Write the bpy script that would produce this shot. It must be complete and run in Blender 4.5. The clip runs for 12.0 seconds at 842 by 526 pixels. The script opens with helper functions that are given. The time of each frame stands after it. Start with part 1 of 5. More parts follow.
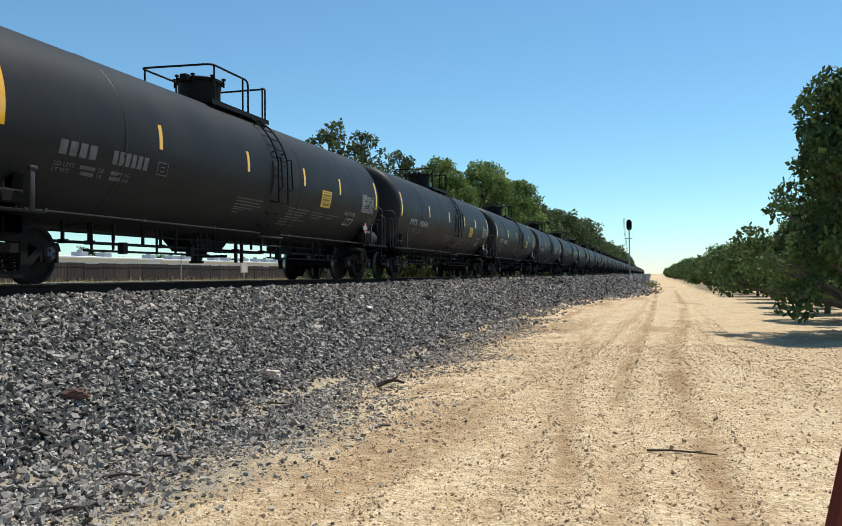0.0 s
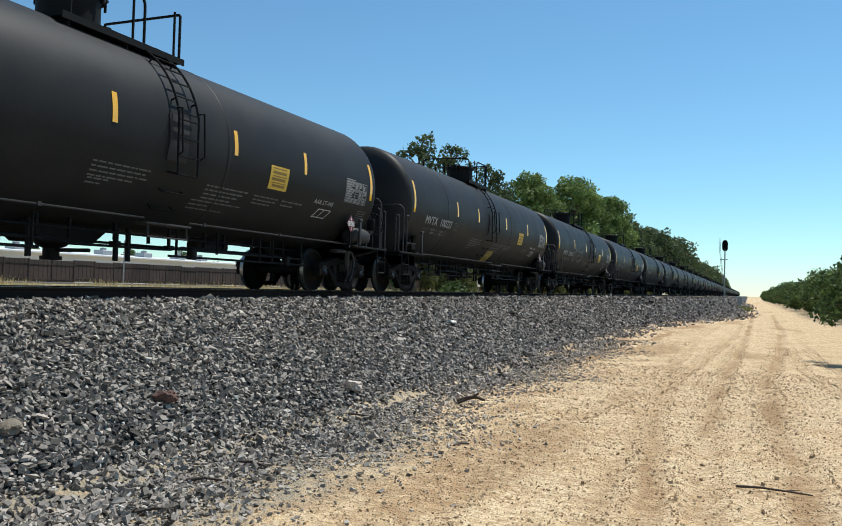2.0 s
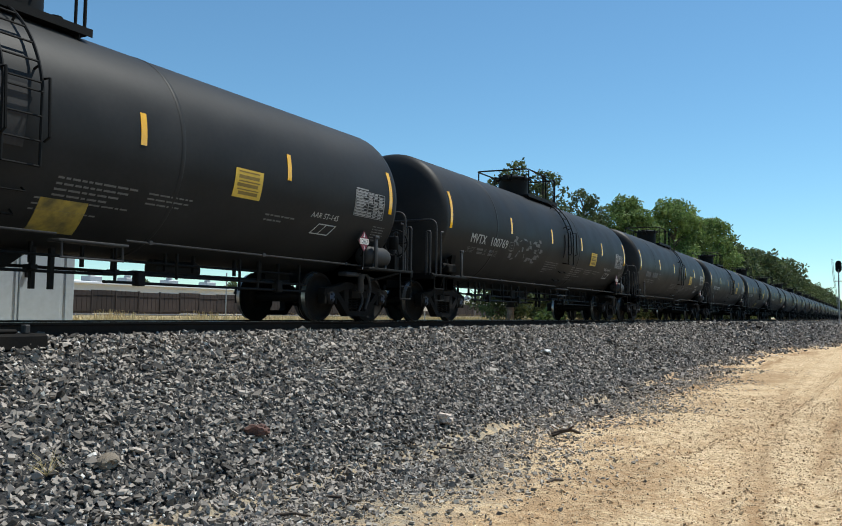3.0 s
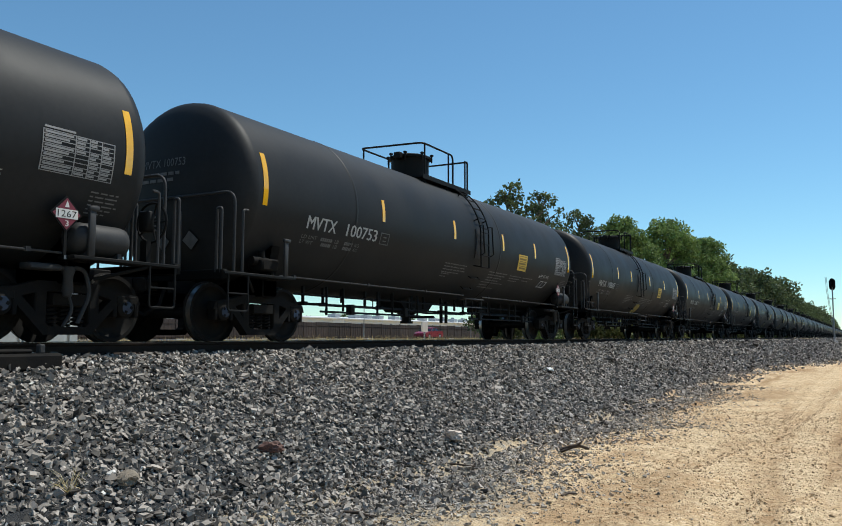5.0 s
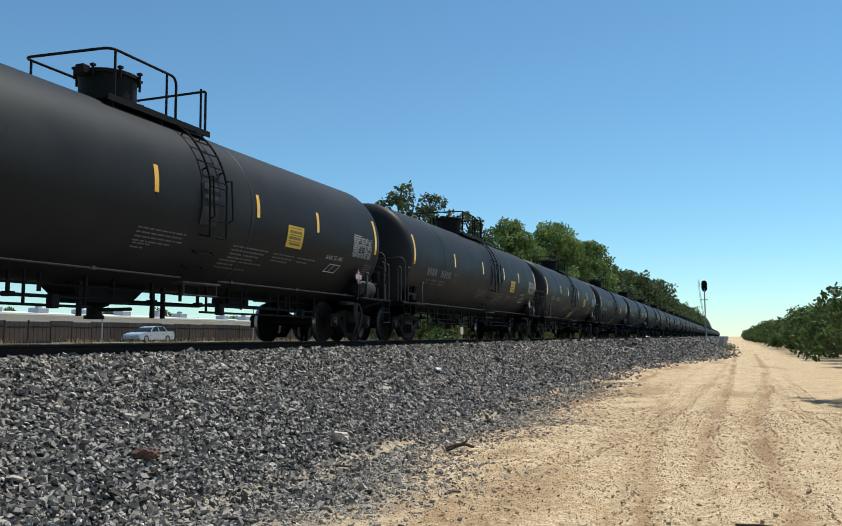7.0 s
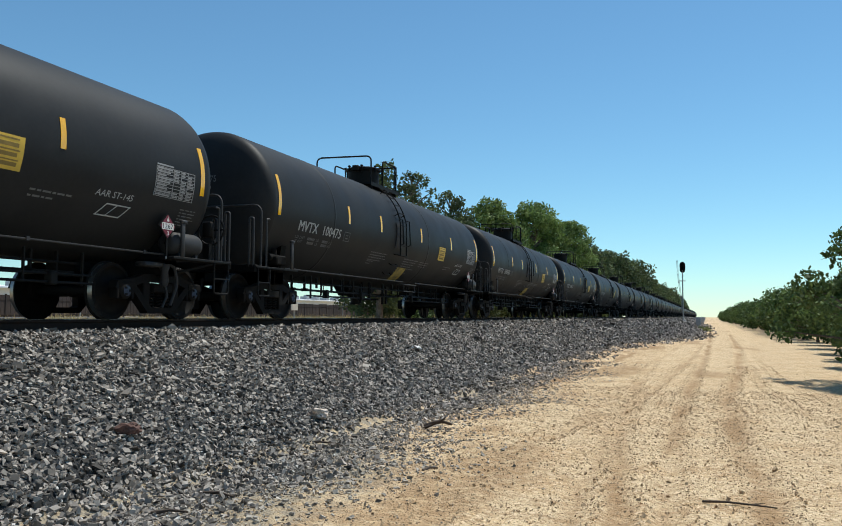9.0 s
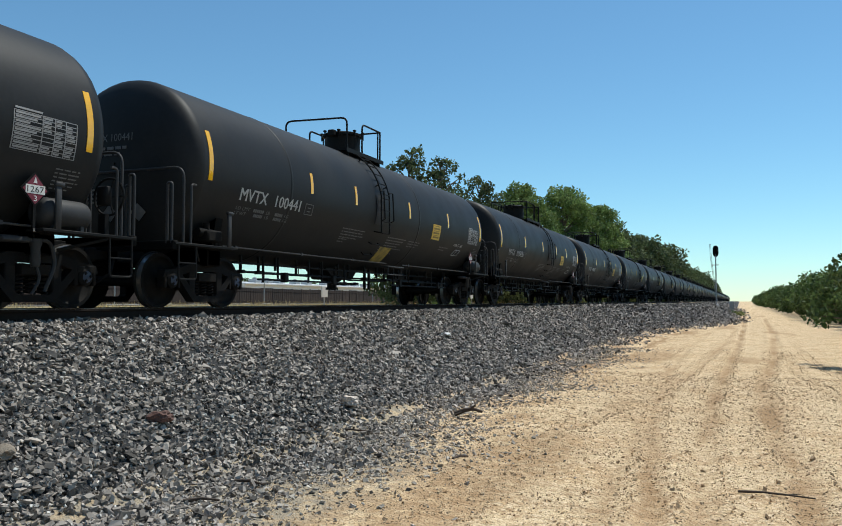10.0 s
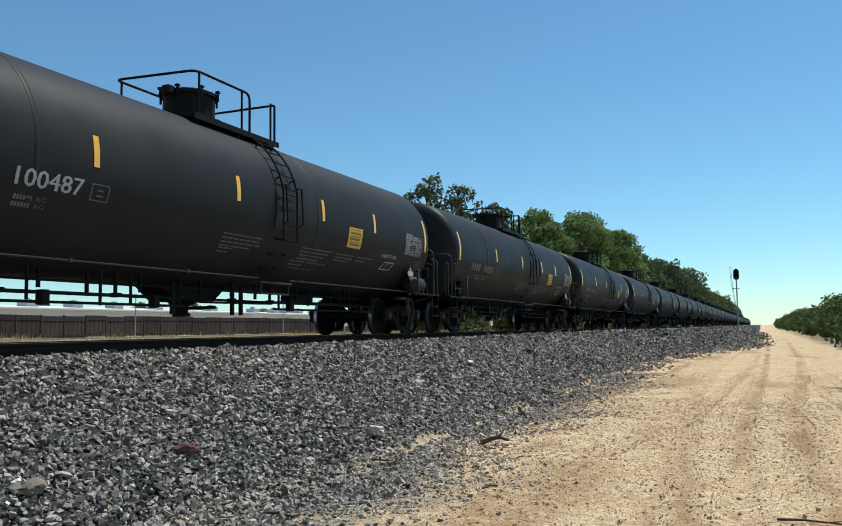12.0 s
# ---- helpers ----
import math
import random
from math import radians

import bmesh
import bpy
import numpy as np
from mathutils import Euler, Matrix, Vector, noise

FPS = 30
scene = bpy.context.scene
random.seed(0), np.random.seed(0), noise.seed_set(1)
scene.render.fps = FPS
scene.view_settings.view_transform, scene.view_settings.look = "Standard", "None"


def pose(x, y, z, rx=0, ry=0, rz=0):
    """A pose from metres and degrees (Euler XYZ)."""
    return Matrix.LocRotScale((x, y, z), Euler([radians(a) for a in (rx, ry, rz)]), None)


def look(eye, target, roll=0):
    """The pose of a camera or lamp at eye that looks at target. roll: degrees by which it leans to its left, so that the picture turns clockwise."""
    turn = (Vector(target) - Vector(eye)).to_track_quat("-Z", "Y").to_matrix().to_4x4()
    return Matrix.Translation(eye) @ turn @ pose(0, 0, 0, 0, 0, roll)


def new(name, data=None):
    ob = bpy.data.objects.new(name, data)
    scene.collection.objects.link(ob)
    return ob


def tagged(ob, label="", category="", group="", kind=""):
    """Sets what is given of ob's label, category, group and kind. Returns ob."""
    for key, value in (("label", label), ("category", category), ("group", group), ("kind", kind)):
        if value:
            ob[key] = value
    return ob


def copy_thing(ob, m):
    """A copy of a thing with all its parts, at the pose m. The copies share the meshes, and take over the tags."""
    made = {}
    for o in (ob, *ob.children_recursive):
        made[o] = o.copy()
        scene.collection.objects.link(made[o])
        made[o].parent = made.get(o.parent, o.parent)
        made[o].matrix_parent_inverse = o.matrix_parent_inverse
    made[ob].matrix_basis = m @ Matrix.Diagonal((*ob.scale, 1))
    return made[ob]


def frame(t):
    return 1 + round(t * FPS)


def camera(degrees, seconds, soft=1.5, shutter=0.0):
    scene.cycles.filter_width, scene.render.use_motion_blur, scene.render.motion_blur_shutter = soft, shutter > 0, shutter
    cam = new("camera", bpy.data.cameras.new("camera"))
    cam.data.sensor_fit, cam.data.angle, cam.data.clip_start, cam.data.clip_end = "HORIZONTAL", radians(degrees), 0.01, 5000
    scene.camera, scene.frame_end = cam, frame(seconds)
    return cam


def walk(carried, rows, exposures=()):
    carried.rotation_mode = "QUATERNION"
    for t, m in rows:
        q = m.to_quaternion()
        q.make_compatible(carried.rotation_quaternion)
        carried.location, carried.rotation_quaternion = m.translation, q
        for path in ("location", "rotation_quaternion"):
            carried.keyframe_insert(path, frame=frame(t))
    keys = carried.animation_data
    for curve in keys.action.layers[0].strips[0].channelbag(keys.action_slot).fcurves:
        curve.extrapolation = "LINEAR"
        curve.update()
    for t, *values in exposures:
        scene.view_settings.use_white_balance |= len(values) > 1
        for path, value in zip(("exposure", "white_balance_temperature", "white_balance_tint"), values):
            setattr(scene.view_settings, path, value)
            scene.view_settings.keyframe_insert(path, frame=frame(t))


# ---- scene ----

# ---------------- camera ----------------
cam = camera(55.3, 12.0, soft=1.0)
ROWS = [
    (0.0, 0.060, -0.090, 1.870, 16.01, 0.90, 0.55),
    (0.1, 0.060, -0.090, 1.870, 15.74, 1.75, 0.45),
    (0.4, 0.060, -0.090, 1.862, 16.28, -0.47, 0.30),
    (0.5, 0.064, -0.091, 1.862, 16.10, 0.31, 0.29),
    (1.0, 0.046, -0.016, 1.909, 18.02, 1.69, -0.43),
    (1.5, 0.070, -0.128, 1.872, 18.24, 2.24, -1.24),
    (2.0, 0.075, -0.043, 1.921, 22.13, 1.75, -1.52),
    (2.5, 0.097, 0.101, 1.963, 27.99, 2.59, -1.23),
    (3.0, 0.102, 0.115, 1.973, 28.93, 3.56, -0.80),
    (5.0, -0.044, -0.064, 1.879, 28.52, 5.22, -0.12),
    (5.5, -0.136, 0.109, 1.905, 27.81, 3.11, -0.47),
    (6.0, -0.102, 0.144, 1.871, 25.68, 4.42, -0.31),
    (6.5, -0.091, 0.135, 1.878, 24.16, 4.59, -0.27),
    (7.0, -0.001, 0.049, 1.857, 20.88, 5.32, 0.31),
    (9.0, 0.053, -0.079, 1.882, 19.48, 3.73, -0.30),
    (9.5, 0.101, 0.066, 1.908, 18.95, 2.08, 0.11),
    (10.0, 0.034, -0.008, 1.909, 21.60, 2.70, -0.03),
    (10.5, -0.216, 0.080, 1.929, 24.72, 3.12, 0.01),
    (11.0, -0.183, 0.051, 1.917, 24.09, 3.67, 0.51),
    (11.5, -0.194, 0.012, 1.910, 22.13, 4.21, 0.55),
    (12.0, -0.074, -0.021, 1.908, 22.87, 4.70, 0.76),
]
walk(cam, [(t, pose(x, y, z, 90 + pitch, roll, yaw)) for t, x, y, z, yaw, pitch, roll in ROWS],
     exposures=[(0.0, 0.08, 6350, 6.0), (3.0, 0.05, 6300, 6.0), (5.0, 0.0, 6300, 6.0), (12.0, -0.04, 6250, 5.0)])

# ---------------- world, sun ----------------
SUN_DIR = Vector((0.22, 0.40, 0.89)).normalized()
world = bpy.data.worlds.new("sky")
scene.world = world
world.use_nodes = True
wn = world.node_tree
sky = wn.nodes.new("ShaderNodeTexSky")
sky.sky_type = "NISHITA"
sky.sun_disc = False
sky.sun_elevation = math.asin(SUN_DIR.z)
sky.sun_rotation = math.atan2(SUN_DIR.x, SUN_DIR.y)
sky.altitude = 60
sky.air_density, sky.dust_density, sky.ozone_density = 0.95, 0.0, 7.5
clear = wn.nodes.new("ShaderNodeMix")
clear.data_type, clear.blend_type = "RGBA", "MULTIPLY"
clear.inputs["Factor"].default_value = 1.0
clear.inputs["B"].default_value = (0.875, 1.0, 0.89, 1)     # clear dry air
wn.links.new(sky.outputs[0], clear.inputs["A"])
wn.links.new(clear.outputs["Result"], wn.nodes["Background"].inputs[0])
wn.nodes["Background"].inputs[1].default_value = 0.141
sun = new("sun", bpy.data.lights.new("sun", "SUN"))
sun.data.energy, sun.data.angle, sun.data.color = 4.9, radians(0.53), (1.0, 0.95, 0.87)
sun.matrix_world = look(SUN_DIR * 50, (0, 0, 0))

# ---------------- plan ----------------
TRACK_X, RAIL_Z = -9.696, 1.790        # track centre, top of rail
PITCH, SPEED, START = 17.770, 21.07, 51.65     # car spacing, train speed, first car's place
TRAIN_AT = ((0.0, 51.65), (0.5, 41.184), (1.0, 30.45), (1.5, 20.068), (2.0, 9.443), (2.5, -0.886), (3.0, -11.52), (5.0, -53.78), (5.5, -64.15), (6.0, -74.825), (6.5, -85.296),
            (7.0, -95.818), (9.0, -137.949), (9.5, -148.45), (10.0, -159.008), (10.5, -169.559), (11.0, -180.1), (11.5, -190.651), (12.0, -201.21))   # where the first car stands, time by time
TANK_R, TANK_Z = 1.52, 2.419           # tank radius, centre over the rail


def smooth(a, b, t):
    t = min(max((t - a) / (b - a), 0.0), 1.0)
    return t * t * (3 - 2 * t)


def flare(y):
    """How far the bank's foot swings out towards the road."""
    return 5.0 * smooth(40, 86, y)


def bank(x, y):
    """Height of the track bed's surface."""
    e = flare(y)
    toe, crest = -5.2 + e, -8.05 + e
    if x >= toe:
        return 0.0
    if x > crest:
        return 1.48 * (toe - x) / (toe - crest)
    if x > -11.6:
        return 1.48
    return 1.48 + 0.06 * smooth(0, 1.2, -11.6 - x)


# wheel tracks of the dirt road: where each lies along the road, its half width and how packed it is
RUTS = (((-0.2, 5.0, -0.29, 8.0, -0.42, 11.0, -0.50, 16.0, -0.32, 24.0, -0.02, 39.0, 0.35, 70.0, 0.9, 140.0), 0.17, 0.95),
        ((0.55, 5.0, 0.63, 8.0, 0.66, 10.0, 0.49, 13.0, 0.44, 19.0, 1.10, 30.0, 1.80, 50.0, 2.4, 90.0), 0.19, 1.0),
        ((-0.65, 5.0, -0.80, 8.0, -1.08, 11.0, -1.38, 15.0, -1.42, 18.0, -1.2, 23.5, -0.74, 34.0, -0.2, 60.0), 0.14, 0.75),
        ((-1.2, 6.0, -1.35, 12.0, -1.75, 20.5, -1.95, 36.0, -1.3, 70.0), 0.15, 0.6),
        ((4.2, 10.0, 2.9, 13.3, 2.45, 14.5, 1.84, 17.3, 1.45, 23.4, 1.57, 37.0, 2.2, 60.0), 0.13, 0.55),
        ((6.0, 12.5, 3.6, 16.0, 2.6, 20.0, 2.1, 26.0, 2.2, 40.0), 0.12, 0.5),
        ((-2.3, 5.0, -2.45, 7.0, -2.62, 9.0, -2.6, 10.5, -2.3, 12.5, -1.9, 16.0), 0.20, 0.65))


def rut_lines(y):
    """The wheel tracks that cross this line of the road: place, half width, strength."""
    out = []
    for line, width, strength in RUTS:
        xs, ys = line[0::2], line[1::2]
        if ys[0] <= y <= ys[-1]:
            out.append((float(np.interp(y, ys, xs)) + 0.03 * math.sin(y * 1.9 + width * 40), width, strength))
    return out


# ---------------- materials ----------------
def material(name, colour, rough=0.7, metal=0.0, vary=0.15, scale=6.0, fine=60.0, bump=0.0, spec=0.5, island=0.0, rnd=0.0, second=None, mixscale=2.0):
    m = bpy.data.materials.new(name)
    m.use_nodes = True
    t = m.node_tree
    b = t.nodes["Principled BSDF"]
    b.inputs["Roughness"].default_value = rough
    b.inputs["Metallic"].default_value = metal
    b.inputs["Specular IOR Level"].default_value = spec
    co = t.nodes.new("ShaderNodeTexCoord")
    n1 = t.nodes.new("ShaderNodeTexNoise")
    n1.inputs["Scale"].default_value, n1.inputs["Detail"].default_value = scale, 6
    n2 = t.nodes.new("ShaderNodeTexNoise")
    n2.inputs["Scale"].default_value, n2.inputs["Detail"].default_value = fine, 4
    t.links.new(co.outputs["Object"], n1.inputs["Vector"])
    t.links.new(co.outputs["Object"], n2.inputs["Vector"])
    base = t.nodes.new("ShaderNodeRGB")
    base.outputs[0].default_value = (*colour, 1)
    out = base.outputs[0]
    if second:
        ramp = t.nodes.new("ShaderNodeValToRGB")
        ramp.color_ramp.elements[0].position, ramp.color_ramp.elements[1].position = 0.45, 0.62
        n3 = t.nodes.new("ShaderNodeTexNoise")
        n3.inputs["Scale"].default_value, n3.inputs["Detail"].default_value = mixscale, 8
        t.links.new(co.outputs["Object"], n3.inputs["Vector"])
        t.links.new(n3.outputs["Fac"], ramp.inputs[0])
        mx = t.nodes.new("ShaderNodeMix")
        mx.data_type = "RGBA"
        t.links.new(ramp.outputs[0], mx.inputs["Factor"])
        t.links.new(out, mx.inputs["A"])
        mx.inputs["B"].default_value = (*second, 1)
        out = mx.outputs["Result"]
    hsv = t.nodes.new("ShaderNodeHueSaturation")
    t.links.new(out, hsv.inputs["Color"])
    add = t.nodes.new("ShaderNodeMath")
    add.operation = "MULTIPLY_ADD"
    t.links.new(n1.outputs["Fac"], add.inputs[0])
    add.inputs[1].default_value, add.inputs[2].default_value = vary * 2.2, 1 - vary * 1.1
    add2 = t.nodes.new("ShaderNodeMath")
    add2.operation = "MULTIPLY_ADD"
    t.links.new(n2.outputs["Fac"], add2.inputs[0])
    add2.inputs[1].default_value = vary * 1.6
    sub = t.nodes.new("ShaderNodeMath")
    sub.operation = "SUBTRACT"
    t.links.new(add.outputs[0], sub.inputs[0])
    sub.inputs[1].default_value = vary * 0.8
    t.links.new(sub.outputs[0], add2.inputs[2])
    val = add2.outputs[0]
    for amount, node, socket in ((island, "ShaderNodeNewGeometry", "Random Per Island"), (rnd, "ShaderNodeObjectInfo", "Random")):
        if amount:
            g = t.nodes.new(node)
            mr = t.nodes.new("ShaderNodeMapRange")
            mr.inputs["To Min"].default_value, mr.inputs["To Max"].default_value = 1 - amount, 1 + amount
            t.links.new(g.outputs[socket], mr.inputs["Value"])
            mu = t.nodes.new("ShaderNodeMath")
            mu.operation = "MULTIPLY"
            t.links.new(val, mu.inputs[0])
            t.links.new(mr.outputs[0], mu.inputs[1])
            val = mu.outputs[0]
    t.links.new(val, hsv.inputs["Value"])
    t.links.new(hsv.outputs[0], b.inputs["Base Color"])
    rr = t.nodes.new("ShaderNodeMapRange")
    rr.inputs["To Min"].default_value, rr.inputs["To Max"].default_value = max(rough - 0.12, 0.02), min(rough + 0.12, 1)
    t.links.new(n1.outputs["Fac"], rr.inputs["Value"])
    t.links.new(rr.outputs[0], b.inputs["Roughness"])
    if bump:
        bp = t.nodes.new("ShaderNodeBump")
        bp.inputs["Strength"].default_value = 1.0
        bp.inputs["Distance"].default_value = bump
        t.links.new(n2.outputs["Fac"], bp.inputs["Height"])
        t.links.new(bp.outputs[0], b.inputs["Normal"])
    return m


def leaf_material(name, colour, light, amount=0.35):
    """Leaves: some light passes through, and the clumps differ in tone."""
    m = material(name, colour, rough=0.65, spec=0.2, vary=0.25, scale=0.8, fine=9.0, island=amount, rnd=0.12, second=light, mixscale=0.5)
    t = m.node_tree
    b = t.nodes["Principled BSDF"]
    tr = t.nodes.new("ShaderNodeBsdfTranslucent")
    src = b.inputs["Base Color"].links[0].from_socket
    t.links.new(src, tr.inputs["Color"])
    mix = t.nodes.new("ShaderNodeMixShader")
    mix.inputs[0].default_value = 0.3
    out = t.nodes["Material Output"]
    t.links.new(b.outputs[0], mix.inputs[1])
    t.links.new(tr.outputs[0], mix.inputs[2])
    t.links.new(mix.outputs[0], out.inputs[0])
    return m


def ground_material():
    """Pale dry dirt, packed in the wheel tracks, mixed with grey grit beside the ballast."""
    m = material("dirt", (0.68, 0.515, 0.315), rough=0.95, vary=0.22, scale=3.1, fine=30.0, bump=0.045, spec=0.1, second=(0.56, 0.385, 0.215), mixscale=0.9)
    t = m.node_tree
    b = t.nodes["Principled BSDF"]
    src = b.inputs["Base Color"].links[0].from_socket
    for sc, colour, lo, hi, amount in ((3.0, (0.46, 0.31, 0.175), 0.51, 0.56, 0.6), (9.0, (0.41, 0.27, 0.15), 0.53, 0.58, 0.7), (26.0, (0.27, 0.18, 0.105), 0.56, 0.61, 0.8), (14.0, (0.81, 0.635, 0.42), 0.51, 0.57, 0.75), (75.0, (0.30, 0.20, 0.115), 0.54, 0.62, 0.6)):
        n = t.nodes.new("ShaderNodeTexNoise")
        n.inputs["Scale"].default_value, n.inputs["Detail"].default_value, n.inputs["Roughness"].default_value = sc, 8, 0.65
        co = t.nodes.new("ShaderNodeTexCoord")
        t.links.new(co.outputs["Object"], n.inputs["Vector"])
        mr = t.nodes.new("ShaderNodeMapRange")
        mr.inputs["From Min"].default_value, mr.inputs["From Max"].default_value, mr.inputs["To Max"].default_value = lo, hi, amount
        t.links.new(n.outputs["Fac"], mr.inputs["Value"])
        mx = t.nodes.new("ShaderNodeMix")
        mx.data_type = "RGBA"
        t.links.new(mr.outputs[0], mx.inputs["Factor"])
        t.links.new(src, mx.inputs["A"])
        mx.inputs["B"].default_value = (*colour, 1)
        src = mx.outputs["Result"]
    for attr, colour in (("packed", (0.375, 0.242, 0.13)), ("grit", (0.33, 0.275, 0.20)), ("dry_field", (0.42, 0.33, 0.19))):
        a = t.nodes.new("ShaderNodeAttribute")
        a.attribute_name = attr
        n = t.nodes.new("ShaderNodeTexNoise")
        n.inputs["Scale"].default_value, n.inputs["Detail"].default_value = 7.0, 9
        co = t.nodes.new("ShaderNodeTexCoord")
        t.links.new(co.outputs["Object"], n.inputs["Vector"])
        mu = t.nodes.new("ShaderNodeMath")
        mu.operation = "MULTIPLY_ADD"
        t.links.new(n.outputs["Fac"], mu.inputs[0])
        mu.inputs[1].default_value, mu.inputs[2].default_value = 3.4, -1.7
        su = t.nodes.new("ShaderNodeMath")
        su.operation = "ADD"
        t.links.new(mu.outputs[0], su.inputs[0])
        t.links.new(a.outputs["Fac"], su.inputs[1])
        sm = t.nodes.new("ShaderNodeMath")
        sm.operation = "MULTIPLY"
        sm.use_clamp = True
        t.links.new(su.outputs[0], sm.inputs[0])
        t.links.new(a.outputs["Fac"], sm.inputs[1])
        mx = t.nodes.new("ShaderNodeMix")
        mx.data_type = "RGBA"
        t.links.new(sm.outputs[0], mx.inputs["Factor"])
        t.links.new(src, mx.inputs["A"])
        mx.inputs["B"].default_value = (*colour, 1)
        src = mx.outputs["Result"]
    t.links.new(src, b.inputs["Base Color"])
    # tread marks pressed across the wheel tracks
    wave = t.nodes.new("ShaderNodeTexWave")
    wave.wave_type, wave.bands_direction = "BANDS", "Y"
    wave.inputs["Scale"].default_value, wave.inputs["Distortion"].default_value = 2.9, 9.0
    wave.inputs["Detail"].default_value, wave.inputs["Detail Scale"].default_value = 3, 2.0
    co = t.nodes.new("ShaderNodeTexCoord")
    t.links.new(co.outputs["Object"], wave.inputs["Vector"])
    a = t.nodes.new("ShaderNodeAttribute")
    a.attribute_name = "packed"
    mu = t.nodes.new("ShaderNodeMath")
    mu.operation = "MULTIPLY"
    t.links.new(wave.outputs["Fac"], mu.inputs[0])
    t.links.new(a.outputs["Fac"], mu.inputs[1])
    bp = t.nodes.new("ShaderNodeBump")
    bp.inputs["Distance"].default_value = 0.007
    t.links.new(mu.outputs[0], bp.inputs["Height"])
    t.links.new(b.inputs["Normal"].links[0].from_socket, bp.inputs["Normal"])
    t.links.new(bp.outputs[0], b.inputs["Normal"])
    return m


M_DIRT = ground_material()
# near-black: the shade in gaps between the loose stones is put into this colour
M_BED_SHADE = material("ballast_bed", (0.045, 0.045, 0.046), rough=0.95, vary=0.5, scale=18, fine=55, bump=0.05, spec=0.2)
M_STONE = material("ballast_stone", (0.243, 0.213, 0.184), rough=0.75, vary=0.2, scale=9, fine=120, spec=0.2, island=0.82)
M_STONE_ONE = material("ballast_stone_single", (0.243, 0.213, 0.184), rough=0.8, vary=0.14, scale=9, fine=120, spec=0.2, rnd=0.8)
M_PALE = material("pale_stone", (0.56, 0.53, 0.48), rough=0.85, vary=0.14, fine=120, spec=0.3, island=0.35)
M_GRIT = material("grit", (0.31, 0.275, 0.23), rough=0.9, vary=0.1, fine=90, spec=0.2, island=0.65)
M_CRUMB = material("earth_crumb", (0.52, 0.38, 0.235), rough=0.95, vary=0.12, fine=90, spec=0.1, island=0.28)
M_CLOD = material("dirt_clod", (0.30, 0.205, 0.125), rough=0.95, vary=0.12, fine=90, spec=0.1, island=0.4)
M_RAIL = material("rusty_rail", (0.026, 0.018, 0.014), rough=0.9, spec=0.15, vary=0.3, scale=14, fine=80, bump=0.002)
M_RAILTOP = material("worn_railhead", (0.42, 0.40, 0.38), rough=0.32, metal=0.9, vary=0.15, scale=9)
M_TIE = material("creosoted_wood", (0.010, 0.0085, 0.0075), spec=0.1, rough=0.9, vary=0.3, fine=30, bump=0.004, rnd=0.3)
M_TANK = material("black_tank_paint", (0.0185, 0.0194, 0.0206), rough=0.52, vary=0.2, scale=1.3, fine=14, spec=0.11, rnd=0.12, second=(0.0225, 0.0234, 0.0246), mixscale=0.7)
M_STEEL = material("black_steel", (0.009, 0.009, 0.009), rough=0.6, vary=0.25, scale=5, fine=40, spec=0.1)
M_TRUCK = material("grimy_cast_steel", (0.0065, 0.006, 0.0058), rough=0.85, spec=0.15, vary=0.4, scale=6, fine=50, bump=0.003, second=(0.011, 0.0095, 0.008), mixscale=4)
M_WHEEL = material("wheel_steel", (0.0065, 0.006, 0.0058), rough=0.8, spec=0.15, vary=0.35, scale=7, fine=50, second=(0.011, 0.0095, 0.008), mixscale=5)
M_TREAD = material("polished_tread", (0.35, 0.34, 0.33), rough=0.35, metal=0.9, vary=0.1)
M_YELLOW = material("yellow_reflective", (0.80, 0.42, 0.015), rough=0.14, spec=1.0, vary=0.12, fine=25)
M_PANEL = material("yellow_notice", (0.62, 0.42, 0.05), rough=0.55, vary=0.18, fine=18)
M_WHITE = material("white_lettering", (0.38, 0.39, 0.39), rough=0.7, vary=0.2, fine=30)
M_FADED = material("faded_lettering", (0.12, 0.122, 0.125), rough=0.8, vary=0.4, fine=14)
M_PIPE = material("worn_grey_steel", (0.036, 0.036, 0.037), rough=0.6, spec=0.2, vary=0.3, fine=30)
M_BLUE = material("blue_cap", (0.008, 0.02, 0.05), rough=0.5, vary=0.2)
M_RED = material("placard_red", (0.15, 0.014, 0.030), rough=0.5, vary=0.15)
M_BLACK = material("black_print", (0.012, 0.012, 0.012), rough=0.6, vary=0.1)
M_BARK = material("bark", (0.11, 0.085, 0.062), rough=0.95, vary=0.4, scale=5, fine=28, bump=0.02, second=(0.17, 0.14, 0.11), mixscale=3)
M_ORCHARD = leaf_material("orchard_leaves", (0.072, 0.118, 0.036), (0.128, 0.182, 0.060))
M_OAK = leaf_material("dark_leaves", (0.075, 0.100, 0.045), (0.115, 0.15, 0.06))
M_BRIGHT = leaf_material("bright_leaves", (0.115, 0.175, 0.048), (0.205, 0.275, 0.088))
M_DULL = leaf_material("dull_leaves", (0.075, 0.100, 0.042), (0.105, 0.135, 0.055))
M_GRASS = material("dry_grass", (0.50, 0.40, 0.20), rough=0.8, vary=0.2, island=0.35)
M_BUSH = leaf_material("weed_leaves", (0.10, 0.14, 0.05), (0.19, 0.20, 0.08))
M_ASPHALT = material("asphalt", (0.075, 0.075, 0.078), rough=0.9, vary=0.2, scale=0.5, fine=40, bump=0.003)
